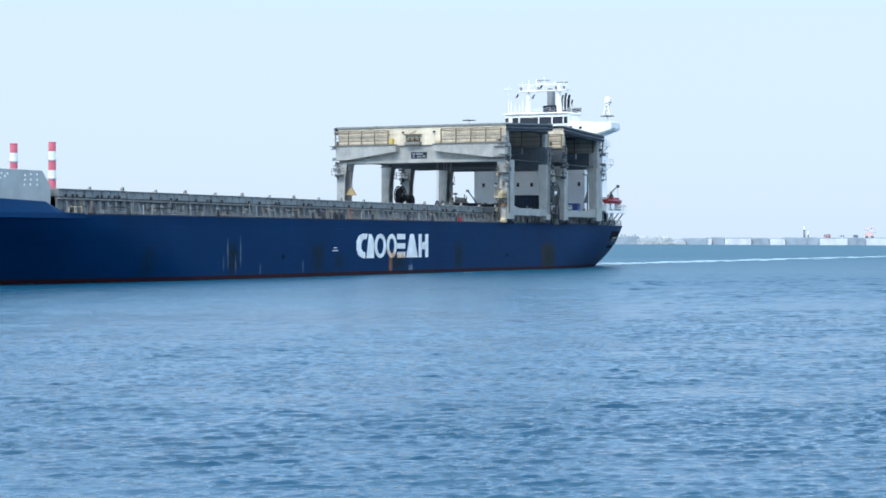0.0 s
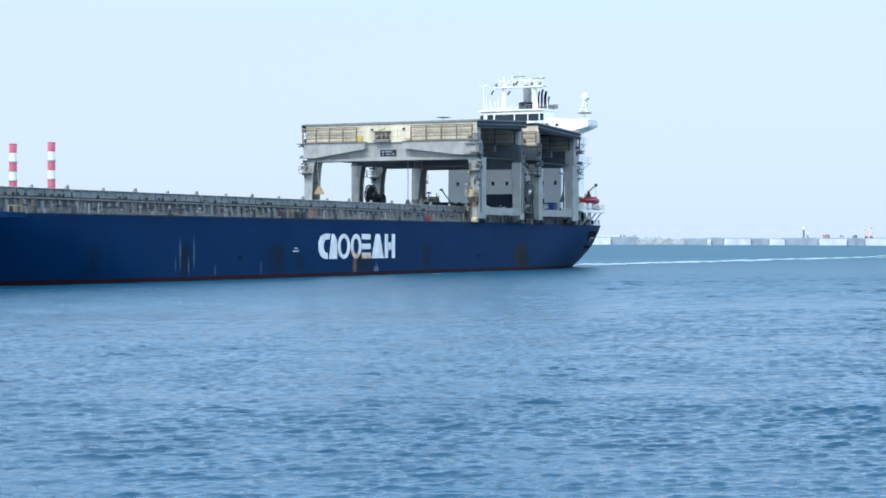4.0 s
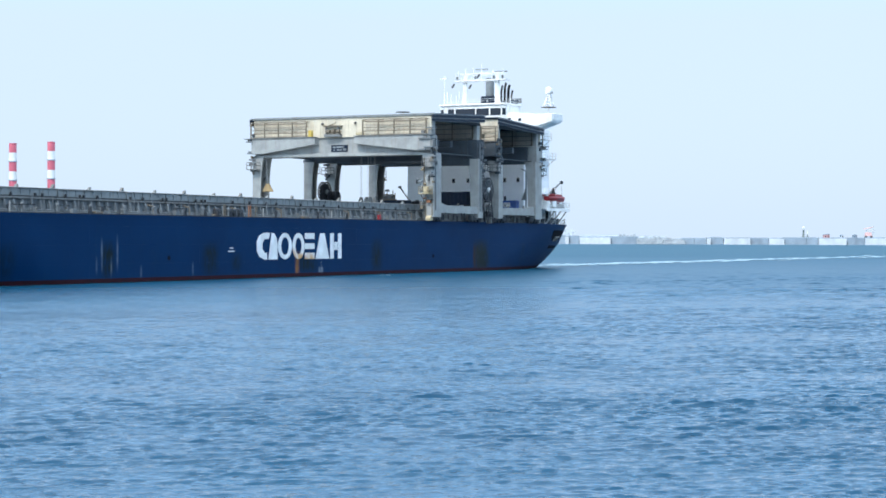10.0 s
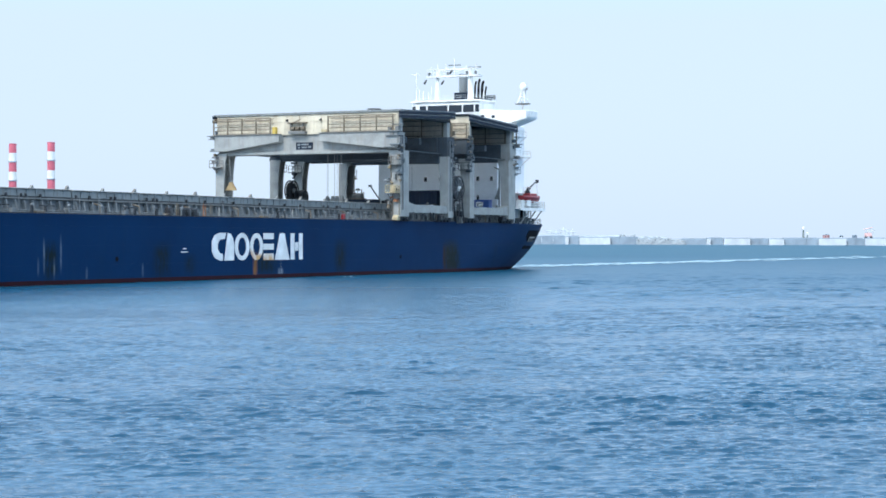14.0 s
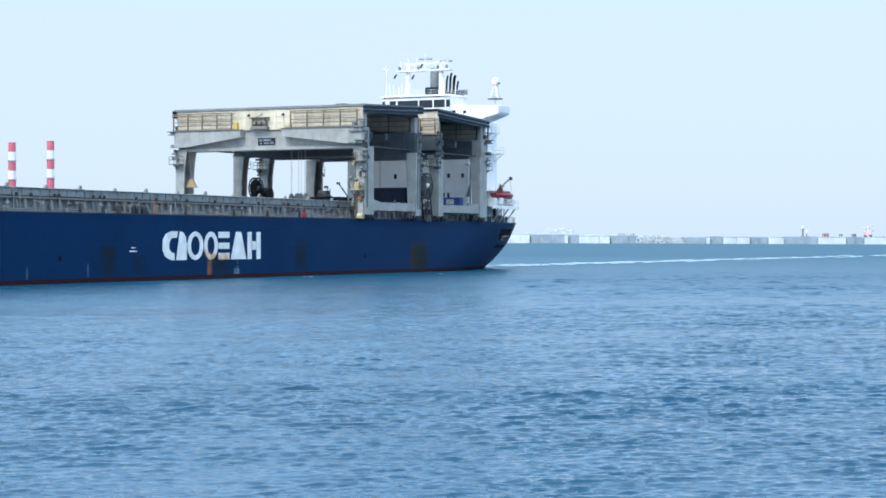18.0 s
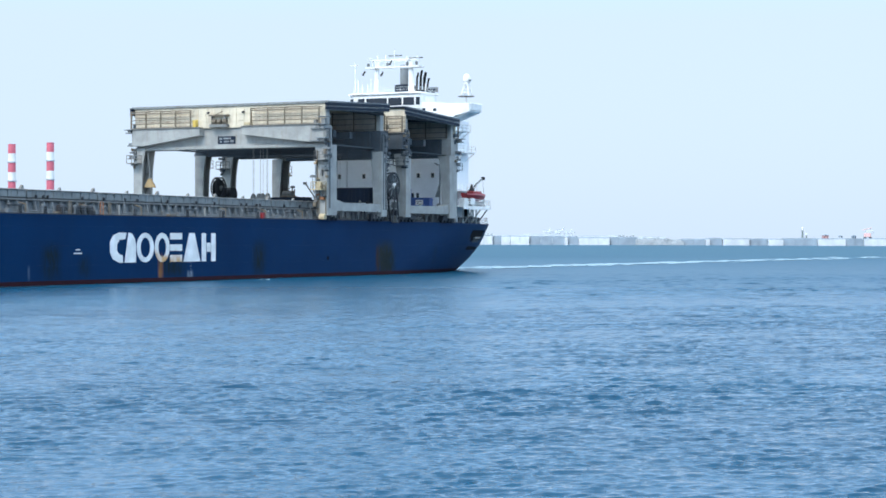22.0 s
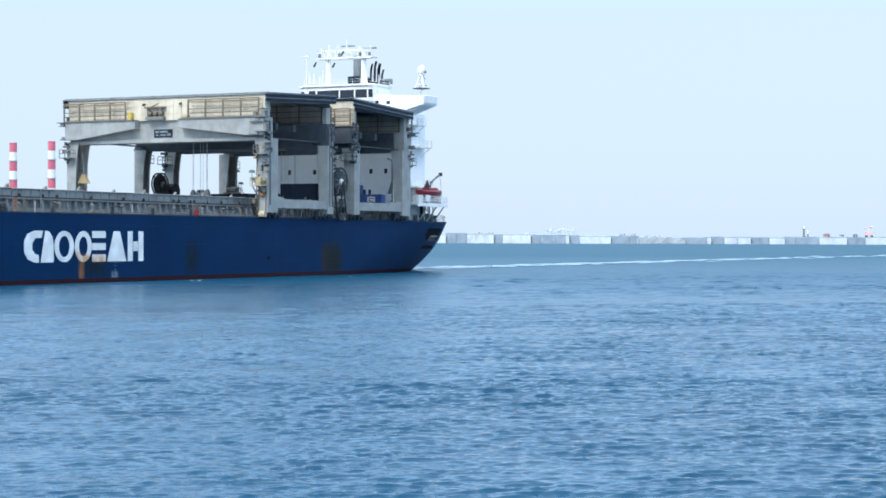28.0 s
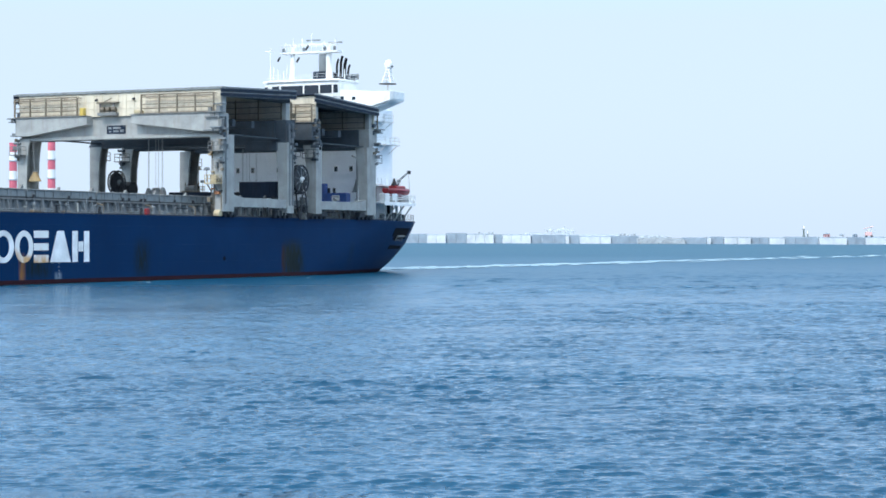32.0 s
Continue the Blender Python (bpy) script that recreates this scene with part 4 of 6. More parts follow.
def crane_face(root, u, out, zb, main):
    """One cross frame of a crane at station u; out: +1 or -1, the way its outer face looks. Returns nothing."""
    def U(d):
        return u + out * d

    def bx(bm, d0, d1, *r, **k):
        a, b = sorted((U(d0), U(d1)))
        return box(bm, a, b, *r, **k)

    def pr(bm, pts, d0, d1, **k):
        a, b = sorted((U(d0), U(d1)))
        return prism(bm, pts, 0, a, b, **k)
    # main frame in plain grey, rear frame in the shade-dark copy
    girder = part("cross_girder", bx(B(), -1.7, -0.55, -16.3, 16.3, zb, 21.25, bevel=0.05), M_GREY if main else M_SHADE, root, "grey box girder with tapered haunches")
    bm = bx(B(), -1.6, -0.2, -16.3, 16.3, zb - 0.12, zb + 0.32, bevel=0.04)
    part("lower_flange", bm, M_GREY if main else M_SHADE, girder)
    # strip that paints the flange's inner edge as shaded
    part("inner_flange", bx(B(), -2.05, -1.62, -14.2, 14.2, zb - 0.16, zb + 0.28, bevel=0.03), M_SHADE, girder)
    for s in (-1, 1):
        inner = -4.4 if s < 0 else 2.7
        pts = [(16.3 * s, 21.3), (inner, 21.3), (inner, 20.15), (14.2 * s, 18.85), (16.3 * s, 18.85)]
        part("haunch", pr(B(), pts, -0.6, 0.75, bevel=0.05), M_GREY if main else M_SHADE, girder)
        bm = bx(B(), -0.2, 0.95, min(inner, 16.6 * s), max(inner, 16.6 * s), 21.3, 21.38)
        part("catwalk", bm, M_RUSTY, girder)
    # clad wall above the girder, with upright ribs
    wall = part("clad_wall", bx(B(), -0.35, -0.2, -16.35, 16.0, 21.25, 24.3 if main else 25.05), M_CREAM, root, "cream painted cladding")
    part("wall_lining", bx(B(), -0.42, -0.36, -15.6, 15.6, 21.3, 24.2), M_LINING, wall, "brown inner lining")
    rib = mesh_from("rib", box(B(), -0.05, 0.05, -0.04, 0.04, 0, 2.9), M_CREAM)
    for k in range(25):
        piece("rib", rib, wall, (U(-0.18), -15.6 + k * 1.3, 21.3))
    for z in (22.25, 23.2):
        part("cladding_seam", bx(B(), -0.2, -0.14, -15.9, 15.9, z, z + 0.06), M_CREAM, wall)
    # guard rails before the wall
    for v0, v1 in ((-16.3, -5.9), (4.4, 15.6)):
        bm = B()
        for z in (21.42, 22.05, 22.6, 23.55, 23.85):
            tube(bm, (U(0.85), v0, z), (U(0.85), v1, z), 0.06 if z < 23.5 else 0.075, 5)
        gr = part("catwalk_rail", bm, M_BROWN, root, "brown-grey catwalk rail")
        n = 5
        post = mesh_from("rail_upright", box(B(), -0.09, 0.09, -0.09, 0.09, 0, 2.5), M_BROWN)
        for k in range(n):
            piece("rail_upright", post, gr, (U(0.85), v0 + (v1 - v0) * k / (n - 1), 21.35))
        for z, h_ in ((21.42, 0.30), (22.12, 0.36), (22.95, 0.30), (23.45, 0.42)):
            part("screen_slat", bx(B(), -0.19, -0.12, v0 + 0.05, v1 - 0.2, z, z + h_), M_SLAT, wall, "tan weathered slat")
        brk = mesh_from("rail_bracket", tube(B(), (0, 0, 0), (-out * 1.6, 0, 0), 0.045, 5), M_BROWN)
        for k in range(n):
            piece("rail_bracket", brk, gr, (U(0.85), v0 + (v1 - v0) * k / (n - 1), 23.8))
    # inner side: web plate painted dark for shade, and cladding frames seen from within
    part("inner_web", bx(B(), -1.9, -1.72, -14.6, 14.6, zb + 0.3, 21.2), M_SHADE, girder, "inner web painted dark for the shade there")
    for z in (21.5, 22.3, 23.1, 23.9):
        part("inner_rail", bx(B(), -0.55, -0.43, -15.6, 15.6, z, z + 0.1), M_RUSTY, wall)
    inpost = mesh_from("inner_post", box(B(), -0.06, 0.06, -0.08, 0.08, 0, 2.8), M_BROWN)
    for k in range(9):
        piece("inner_post", inpost, wall, (U(-0.5), -14.8 + k * 3.7, 21.4))
    if not main:
        return
    # narrow landings and brackets at the two ends of the face
    for v0, v1, z, th in ((-17.5, -16.1, 21.22, 0.12), (-17.2, -16.1, 20.75, 0.12), (-16.9, -16.2, 18.85, 0.15), (15.0, 16.9, 21.25, 0.14), (14.4, 16.2, 20.6, 0.14),
                          (15.6, 17.2, 22.3, 0.1), (15.2, 16.8, 19.3, 0.2), (14.2, 15.6, 18.9, 0.16)):
        part("end_landing", bx(B(), 0.1, 1.1, v0, v1, z, z + th, bevel=0.02), M_STAY, root)
    for v, z, w, h_ in ((15.4, 20.75, 0.35, 0.45), (16.3, 21.4, 0.3, 0.7), (16.6, 19.5, 0.25, 0.9), (15.0, 21.45, 0.25, 0.5), (-16.7, 20.87, 0.25, 0.33), (16.1, 18.95, 0.4, 0.3)):
        part("end_box", bx(B(), 0.2, 0.9, v - w, v + w, z, z + h_, bevel=0.03), M_RUSTY, root)
    # middle of the face: hoist machinery, sign, lamps, yellow box
    hoist = part("hoist", bx(B(), -0.7, 0.5, -2.9, 0.1, 21.3, 21.75, bevel=0.04), M_RUSTY, root, "rusty hoist machinery")
    for v in (-2.2, -1.3, -0.4):
        bm = tube(B(), (U(0.2), v - 0.3, 22.15), (U(0.2), v + 0.3, 22.15), 0.32, 10)
        part("hoist_drum", bm, M_BROWN, hoist)
    part("hoist_beam", bx(B(), -0.3, 0.4, -3.1, 0.2, 22.95, 23.1), M_BROWN, hoist)
    for v in (-2.6, -0.4):
        part("hoist_post", bx(B(), 0.1, 0.3, v - 0.1, v + 0.1, 21.7, 22.97), M_RUSTY, hoist)
    part("hoist_arm", tube(B(), (U(0.3), -2.0, 23.1), (U(0.3), -0.7, 23.6), 0.07, 6), M_BROWN, hoist)
    sign = part("sign_board", bx(B(), -0.56, -0.48, -2.05, 0.95, 18.95, 20.05), M_NAVY, girder, "dark blue sign board with pale bars")
    for v0, v1, z0, z1 in ((-1.8, -1.3, 19.55, 19.85), (-1.1, 0.2, 19.6, 19.85), (-1.0, -0.1, 19.15, 19.4), (0.1, 0.7, 19.15, 19.5), (-1.7, -1.35, 19.15, 19.35)):
        part("sign_bar", bx(B(), -0.49, -0.46, v0, v1, z0, z1), M_STAY, sign)
    part("yellow_box", bx(B(), -0.2, 0.5, -5.8, -5.2, 21.4, 22.45, bevel=0.05), M_YELLOW, root, "yellow control box")
    part("yellow_bracket", bx(B(), 0.0, 0.6, 3.0, 4.2, 21.5, 21.9, bevel=0.05), M_BEIGE, root)
    for v in (-3.4, 2.6):
        bm = tube(B(), (U(-0.2), v, 23.5), (U(0.2), v, 23.4), 0.16, 8)
        part("flood_lamp", bm, M_DARK, root, "small dark flood lamp")


def crane_leg(root, u0, u1, s, zt, near):
    """One leg: u0 outer face, u1 inner face; s side."""
    a, b = min(u0, u1), max(u0, u1)
    pts = [(15.1 * s, 8.6), (16.5 * s, 8.6), (16.5 * s, zt), (14.4 * s, zt), (14.65 * s, zt - 1.0), (14.9 * s, zt - 3.0)]
    bm = prism(B(), pts, 0, a, a + 0.22)
    prism(bm, pts, 0, b - 0.22, b)
    w0, w1 = sorted((16.5 * s, 16.24 * s))
    box(bm, a + 0.2, b - 0.2, w0, w1, 8.6, zt)
    for z in (9.0, 11.0, 13.0, 15.0, 17.0):
        i0, i1 = sorted((16.3 * s, 15.5 * s))
        box(bm, a + 0.2, b - 0.2, i0, i1, z, z + 0.08)
    leg = part("leg", bm, M_GREY, root, "grey open-channel crane leg")
    # ladder with hoops up the inner face
    uu = (u0 + u1) / 2
    bm = B()
    for d in (-0.25, 0.25):
        tube(bm, (uu + 0.1, 15.6 * s + d, 9.2), (uu + 0.1, 15.6 * s + d, 18.6), 0.05, 5)
    z = 9.5
    while z < 18.5:
        tube(bm, (uu + 0.1, 15.6 * s - 0.25, z), (uu + 0.1, 15.6 * s + 0.25, z), 0.04, 4)
        z += 0.45
    part("ladder", bm, M_RUSTY, leg)
    # small rest platform with a rail
    bm = B()
    out = 1 if u0 > u1 else -1
    zz = 16.3
    p0, p1 = sorted((u0, u0 + out * 1.3))
    box(bm, p0, p1, 15.0 * s if s > 0 else -16.9, 16.9 if s > 0 else -15.0, zz, zz + 0.1)
    # rear legs' platforms take the dark copy: shade between the cranes, painted
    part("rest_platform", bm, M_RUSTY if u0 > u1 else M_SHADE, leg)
    bm = B()
    e = 16.85 * s
    i_ = 15.05 * s
    rails(bm, [(u0, e, zz + 0.1), (u0 + out * 1.25, e, zz + 0.1), (u0 + out * 1.25, i_, zz + 0.1), (u0, i_, zz + 0.1)], 1.1, 1.0, 0.045)
    part("platform_rail", bm, M_RUSTY if u0 > u1 else M_SHADE, leg)
    # clutter of boxes at the leg's head
    fore = u0 > u1
    # same painted shade on the rear legs' boxes
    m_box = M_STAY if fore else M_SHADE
    for q, (dz, w) in enumerate(((0.1, 0.3), (0.9, 0.55), (1.5, 0.3), (2.4, 0.4)) if fore else ((0.3, 0.35), (1.7, 0.5))):
        bm = B()
        p0, p1 = sorted((u0 - out * 0.3, u0 + out * w))
        box(bm, p0, p1, 15.9 * s if s > 0 else -16.8 - 0.12 * q, 16.8 + 0.12 * q if s > 0 else -15.9, zt - 2.6 + dz * 1.3, zt - 2.3 + dz * 1.25 + 0.15 * (q % 2), 0.04)
        part("junction_box", bm, m_box, leg)
    return leg


def gantry_crane():
    U0, U1 = 0.0, -18.0
    c = (U0 + U1) / 2
    root = thing("gantry_crane", (c, 0, DECK), "grey gantry crane with cream cladding and roof canopy, parked aft",
                 "gantry crane", "gantry cranes of the ship")
    crane_face(root, U0, 1, 18.35, True)
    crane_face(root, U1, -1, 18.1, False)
    for s in (1, -1):
        crane_leg(root, U0, U0 - 2.7, s, 18.5, s > 0)
        crane_leg(root, U1, U1 + 1.7, s, 18.2, s > 0)
        # sill beam between the legs, deeper at its ends
        pts = [(U0 - 1.2, 9.2), (U0 - 1.2, 11.2), (U0 - 2.2, 10.9), (U0 - 5.2, 10.45), (U1 + 1.6, 10.4), (U1 + 1.0, 10.5), (U1 + 1.0, 9.2)]
        sill = part("sill_beam", prism(B(), pts, 1, s * 15.1, s * 16.35, 0.05), M_GREY, root, "grey sill beam")
        for u in (U0 - 1.0, U0 - 3.4, U1 + 3.2, U1 + 0.8):
            bm = B()
            prism(bm, [(u - 1.0, 8.25), (u + 1.0, 8.25), (u + 0.7, 8.95), (u - 0.7, 8.95)], 1, s * 15.25, s * 16.1, 0.04)
            bg_ = part("bogie", bm, M_DARK, root, "dark wheel bogie")
            for d in (-0.55, 0.55):
                part("wheel", tube(B(), (u + d, s * 15.45, 8.05 + 0.17), (u + d, s * 15.9, 8.05 + 0.17), 0.34, 12), M_DARK, bg_)
        bm = B()
        prism(bm, [(U0 - 0.4, 8.0), (U0 + 0.45, 8.0), (U0 + 0.5, 8.4), (U0 + 0.2, 8.8), (U0 - 0.4, 8.8)], 1, s * 15.3, s * 16.2, 0.06)
        part("buffer", bm, M_BEIGE if s > 0 else M_RUSTY, root, "worn yellow rail buffer" if s > 0 else "")
        # top side beam under the roof
        a, b = sorted((s * 15.3, s * 16.2))
        part("roof_beam", box(B(), U1 + 0.45, U0 - 0.45, a, b, 23.55, 24.15, 0.04), M_DARK, root)
        for u in (U0 - 0.9, U1 + 0.9):
            part("roof_post", box(B(), u - 0.45, u + 0.45, a + 0.1, b - 0.1, 21.2, 23.6, 0.04), M_GREY, root)
        # side catwalk between the frames
        bm = B()
        a2, b2 = sorted((s * 14.3, s * 15.4))
        box(bm, U1 + 1.6, U0 - 1.9, a2, b2, 18.6, 18.72)
        part("side_catwalk", bm, M_SHADE, root)
    # canopy: slopes up from the main face to the rear one
    z0, z1 = 24.35, 25.2
    pts = [(U0 - 0.1, z0), (U1 - 0.2, z1 - 0.05), (U1 - 0.2, z1 + 0.18), (U0 - 0.1, z0 + 0.24)]
    roof = part("canopy", prism(B(), pts, 1, -16.7, 16.7, 0.04), M_NAVY, root, "flat dark roof canopy with stepped edges")
    for s in (1, -1):
        for dz, th, m_, name in ((-0.02, 0.16, M_STAY, "edge_strip"), (-0.40, 0.36, M_NAVY, "edge_fascia"), (-0.58, 0.10, M_STAY, "edge_strip"), (-1.0, 0.38, M_NAVY, "edge_fascia")):
            a, b = sorted((s * (16.72 + 0.03 * (dz > -0.1)), s * 16.5))
            q = [(U0 + 0.6, z0 + dz - 0.0), (U1 - 0.4, z1 + dz), (U1 - 0.4, z1 + dz + th), (U0 + 0.6, z0 + dz + th)]
            part(name, prism(B(), q, 1, a, b), m_, roof)
        tooth = mesh_from("edge_tooth", box(B(), -0.12, 0.12, -0.04, 0.04, -0.15, 0.0), M_STAY)
        for k in range(30):
            f = (k + 0.7) / 30.5
            piece("edge_tooth", tooth, roof, (U0 + 0.6 + (U1 - U0 - 1.0) * f, s * 16.62, z0 + (z1 - z0) * f - 1.0))
    for k in range(9):
        f = (k + 0.5) / 9
        uu, zz = U0 + (U1 - U0) * f, z0 + (z1 - z0) * f - 0.32
        part("roof_joist", box(B(), uu - 0.08, uu + 0.08, -16.3, 16.3, zz, zz + 0.34), M_SHADE, roof)
    # front lip
    part("front_lip", box(B(), U0 - 0.12, U0 + 0.02, -16.75, 16.75, z0 - 0.05, z0 + 0.3, 0.03), M_HATCH, roof)
    # trolley, hoist wires and hooks
    tr = part("trolley", box(B(), -10.5, -6.5, -2.0, 4.5, 20.9, 21.9, 0.06), M_SHADE, root, "dark hoist trolley")
    for s in (-2.4, 2.4):
        part("trolley_beam", box(B(), c + s - 0.4, c + s + 0.4, -14.0, 14.0, 19.9, 20.85, 0.04), M_SHADE, root)
    for v, u in ((-1.7, -9.6), (-1.3, -9.2), (0.2, -8.6), (0.8, -8.4), (1.9, -7.6), (2.3, -7.2)):
        part("hoist_wire", tube(B(), (u, v, 11.6), (u, v, 21.0), 0.026, 4), M_ROPE, tr)
    for v, u in ((-1.6, -9.5), (-0.2, -8.8), (0.7, -8.4), (2.1, -7.5)):
        bm = B()
        prism(bm, [(v - 0.42, 11.2), (v - 0.15, 10.7), (v + 0.15, 10.7), (v + 0.42, 11.2), (v + 0.25, 11.7), (v + 0.08, 12.0), (v - 0.08, 12.0), (v - 0.25, 11.7)], 0, u - 0.3, u + 0.3, 0.04)
        part("hook_block", bm, M_RUSTY, tr, "rusty lifting hook block")
    # cradle of lifting gear on the cover under the hooks
    part("lifting_frame", box(B(), -10.2, -6.8, -2.2, 2.8, 10.57, 10.85, 0.04), M_RUSTY, tr)
    # beige plate hung beside the far leg, cream operator's stand before the near leg
    stand = part("operator_stand", box(B(), 0.05, 1.5, 14.6, 16.4, 12.1, 12.25), M_BEIGE, root, "cream operator's stand with a lamp")
    part("stand_cabinet", box(B(), 0.1, 0.7, 15.1, 15.8, 12.25, 13.2, 0.06), M_BEIGE, stand)
    part("stand_rail", rails(B(), [(0.1, 14.65, 12.25), (1.45, 14.65, 12.25), (1.45, 16.35, 12.25), (0.1, 16.35, 12.25)], 1.0, 0.8, 0.05), M_BEIGE, stand)
    bm = tube(B(), (1.2, 14.8, 12.3), (1.2, 14.8, 13.9), 0.05, 5)
    lathe(bm, [(0.45, 13.85), (0.38, 14.15), (0.1, 14.25)], 10, (1.2, 14.8, 0))
    part("stand_lamp", bm, M_STAY, stand)
    for v in (15.0, 16.0):
        part("stand_brace", tube(B(), (1.4, v, 12.1), (0.1, v, 10.8), 0.09, 6), M_RUSTY, stand)
    # rusty boxes, pipes and brackets crowded on the front of the near leg
    rng = random.Random(31)
    for k in range(14):
        v, z, w, h_ = rng.uniform(14.7, 16.6), rng.uniform(9.0, 16.2), rng.uniform(0.12, 0.4), rng.uniform(0.15, 0.8)
        m_ = rng.choice((M_RUSTY, M_BROWN, M_BEIGE, M_STAY, M_DARK, M_ORANGE))
        part("leg_box", box(B(), 0.02, 0.2 + rng.uniform(0.1, 0.5), v - w, v + w, z, z + h_, 0.03), m_, root)
    for v in (14.9, 15.2, 16.3):
        part("leg_pipe", tube(B(), (0.12, v, 8.8), (0.12, v, 8.8 + rng.uniform(4, 9)), 0.07, 6), M_BROWN, root)
    # switch boxes, cable trays and stubs on the heads of the near legs
    for k in range(72):
        base = (U0 - 0.3, U1 + 0.6, U1 + 0.2)[k % 3]
        u, z, v = base + rng.uniform(-0.9, 0.9), rng.uniform(15.0, 21.6), 16.3 + rng.uniform(0.1, 0.5)
        sd = 1 if k < 40 else -1
        v0, v1 = sorted((16.2 * sd, v * sd))
        a, h_ = rng.uniform(0.08, 0.35), rng.uniform(0.12, 0.7)
        m_ = rng.choice((M_RAIL, M_DARK, M_STAY, M_BROWN, M_SHADE))
        part("switch_box", box(B(), u - a, u + a, v0, v1, z, z + h_, 0.02), m_, root)
    for u in (U0 - 0.6, U1 + 0.4, U1 + 1.2):
        part("cable_tray", box(B(), u - 0.12, u + 0.12, 16.45, 16.62, 9.6, 20.8), M_RAIL, root)
    # dark gear on the deck along the sill
    for k in range(16):
        u = -1.5 - k * 0.98 + rng.uniform(-0.3, 0.3)
        part("sill_post", box(B(), u - 0.05, u + 0.05, 16.36, 16.46, 8.0 + rng.uniform(0, 0.4), 8.9 + rng.uniform(0, 0.5)), rng.choice((M_DARK, M_DARK, M_RUSTY)), root)
    # all of it set to the rails' gauge
    for ob in root.children_recursive:
        ob.location.y *= GAUGE
        if ob.data.users == 1:
            ob.data.transform(Matrix.Diagonal((1, GAUGE, 1, 1)))
    base = Matrix.Translation((c, OFF, DECK))
    root.matrix_basis = base
    ABOARD[-1] = (root, base)
    return root, c


crane_a, crane_c = gantry_crane()
at = Matrix.Translation((-33.1, OFF, DECK)) @ Matrix.Rotation(math.pi, 4, "Z")
ABOARD.append((copy_thing(crane_a, at), at))
part("deep_web", box(B(), -16.7, -16.0, 9.8, 14.8, 17.1, 18.3, 0.04), M_SHADE, crane_a)


def hung_plate():
    root = thing("hung_plate", (-0.3, -13.5, 12.9), "ochre triangular plate hung by the crane leg", "lifting plate")
    part("plate", prism(B(), [(-14.5, 12.8), (-12.5, 12.8), (-13.3, 14.1), (-13.7, 14.1)], 0, -0.5, -0.1, 0.04), M_OCHRE, root)
    part("wire", tube(B(), (-0.3, -13.5, 14.05), (-0.3, -13.9, 18.4), 0.03, 5), M_ROPE, root)


hung_plate()


def cable_reel(u, v, dark):
    """A large cable drum on a lattice stand between the cranes."""
    z, r = 13.25, 1.75 if dark else 2.05
    root = thing("cable_reel", (u, v, DECK), "large dark cable reel with pale spokes on a steel stand", "cable reel", "cable reels between the cranes")
    s = 1 if v > 0 else -1
    for d in (-0.35, 0.35):
        bm = B()
        n = 32
        prev = None
        for k in range(n + 1):
            a = 2 * math.pi * k / n
            cur = [bm.verts.new((u + q * math.cos(a), v + d + w, z + q * math.sin(a))) for q, w in ((r, -0.05), (r, 0.05), (r * 0.86, 0.05), (r * 0.86, -0.05))]
            if prev:
                for i in range(4):
                    j = (i + 1) % 4
                    bm.faces.new((prev[i], prev[j], cur[j], cur[i]))
            prev = cur
        rim = part("rim", bm, M_DARK, root)
        for k in range(10):
            a = 2 * math.pi * (k + 0.3) / 10
            bm = tube(B(), (u + 0.3 * math.cos(a), v + d, z + 0.3 * math.sin(a)), (u + r * 0.9 * math.cos(a), v + d, z + r * 0.9 * math.sin(a)), 0.06, 5)
            part("spoke", bm, M_STAY if not dark else M_DARK, rim)
    part("cable_winding", tube(B(), (u, v - 0.3, z), (u, v + 0.3, z), r * 0.80, 28), M_DARK, root, "wound black cable")
    part("hub", tube(B(), (u, v - 0.6, z), (u, v + 0.6, z), 0.42, 14), M_WHITE if not dark else M_STAY, root)
    for d in (-0.75, 0.75):
        bm = B()
        tube(bm, (u - 1.1, v + d, DECK), (u, v + d, z), 0.12, 6)
        tube(bm, (u + 1.1, v + d, DECK), (u, v + d, z), 0.12, 6)
        tube(bm, (u - 0.8, v + d, 9.6), (u + 0.8, v + d, 9.6), 0.08, 6)
        tube(bm, (u - 0.5, v + d, 11.2), (u + 0.5, v + d, 11.2), 0.08, 6)
        tube(bm, (u - 1.0, v + d, DECK + 0.2), (u + 0.7, v + d, 9.6), 0.06, 5)
        part("stand", bm, M_DARK, root, "dark lattice stand")
    for k in range(3):
        bm = box(B(), u - 1.5 - k * 0.2, u - 0.9, v - 0.5, v + 0.4, DECK + k * 1.1, DECK + 0.9 + k * 1.1, 0.05)
        part("winch_box", bm, M_DARK if k % 2 else M_RUSTY, root)


cable_reel(-20.6, 15.9, False)
cable_reel(-20.6, -14.6, True)


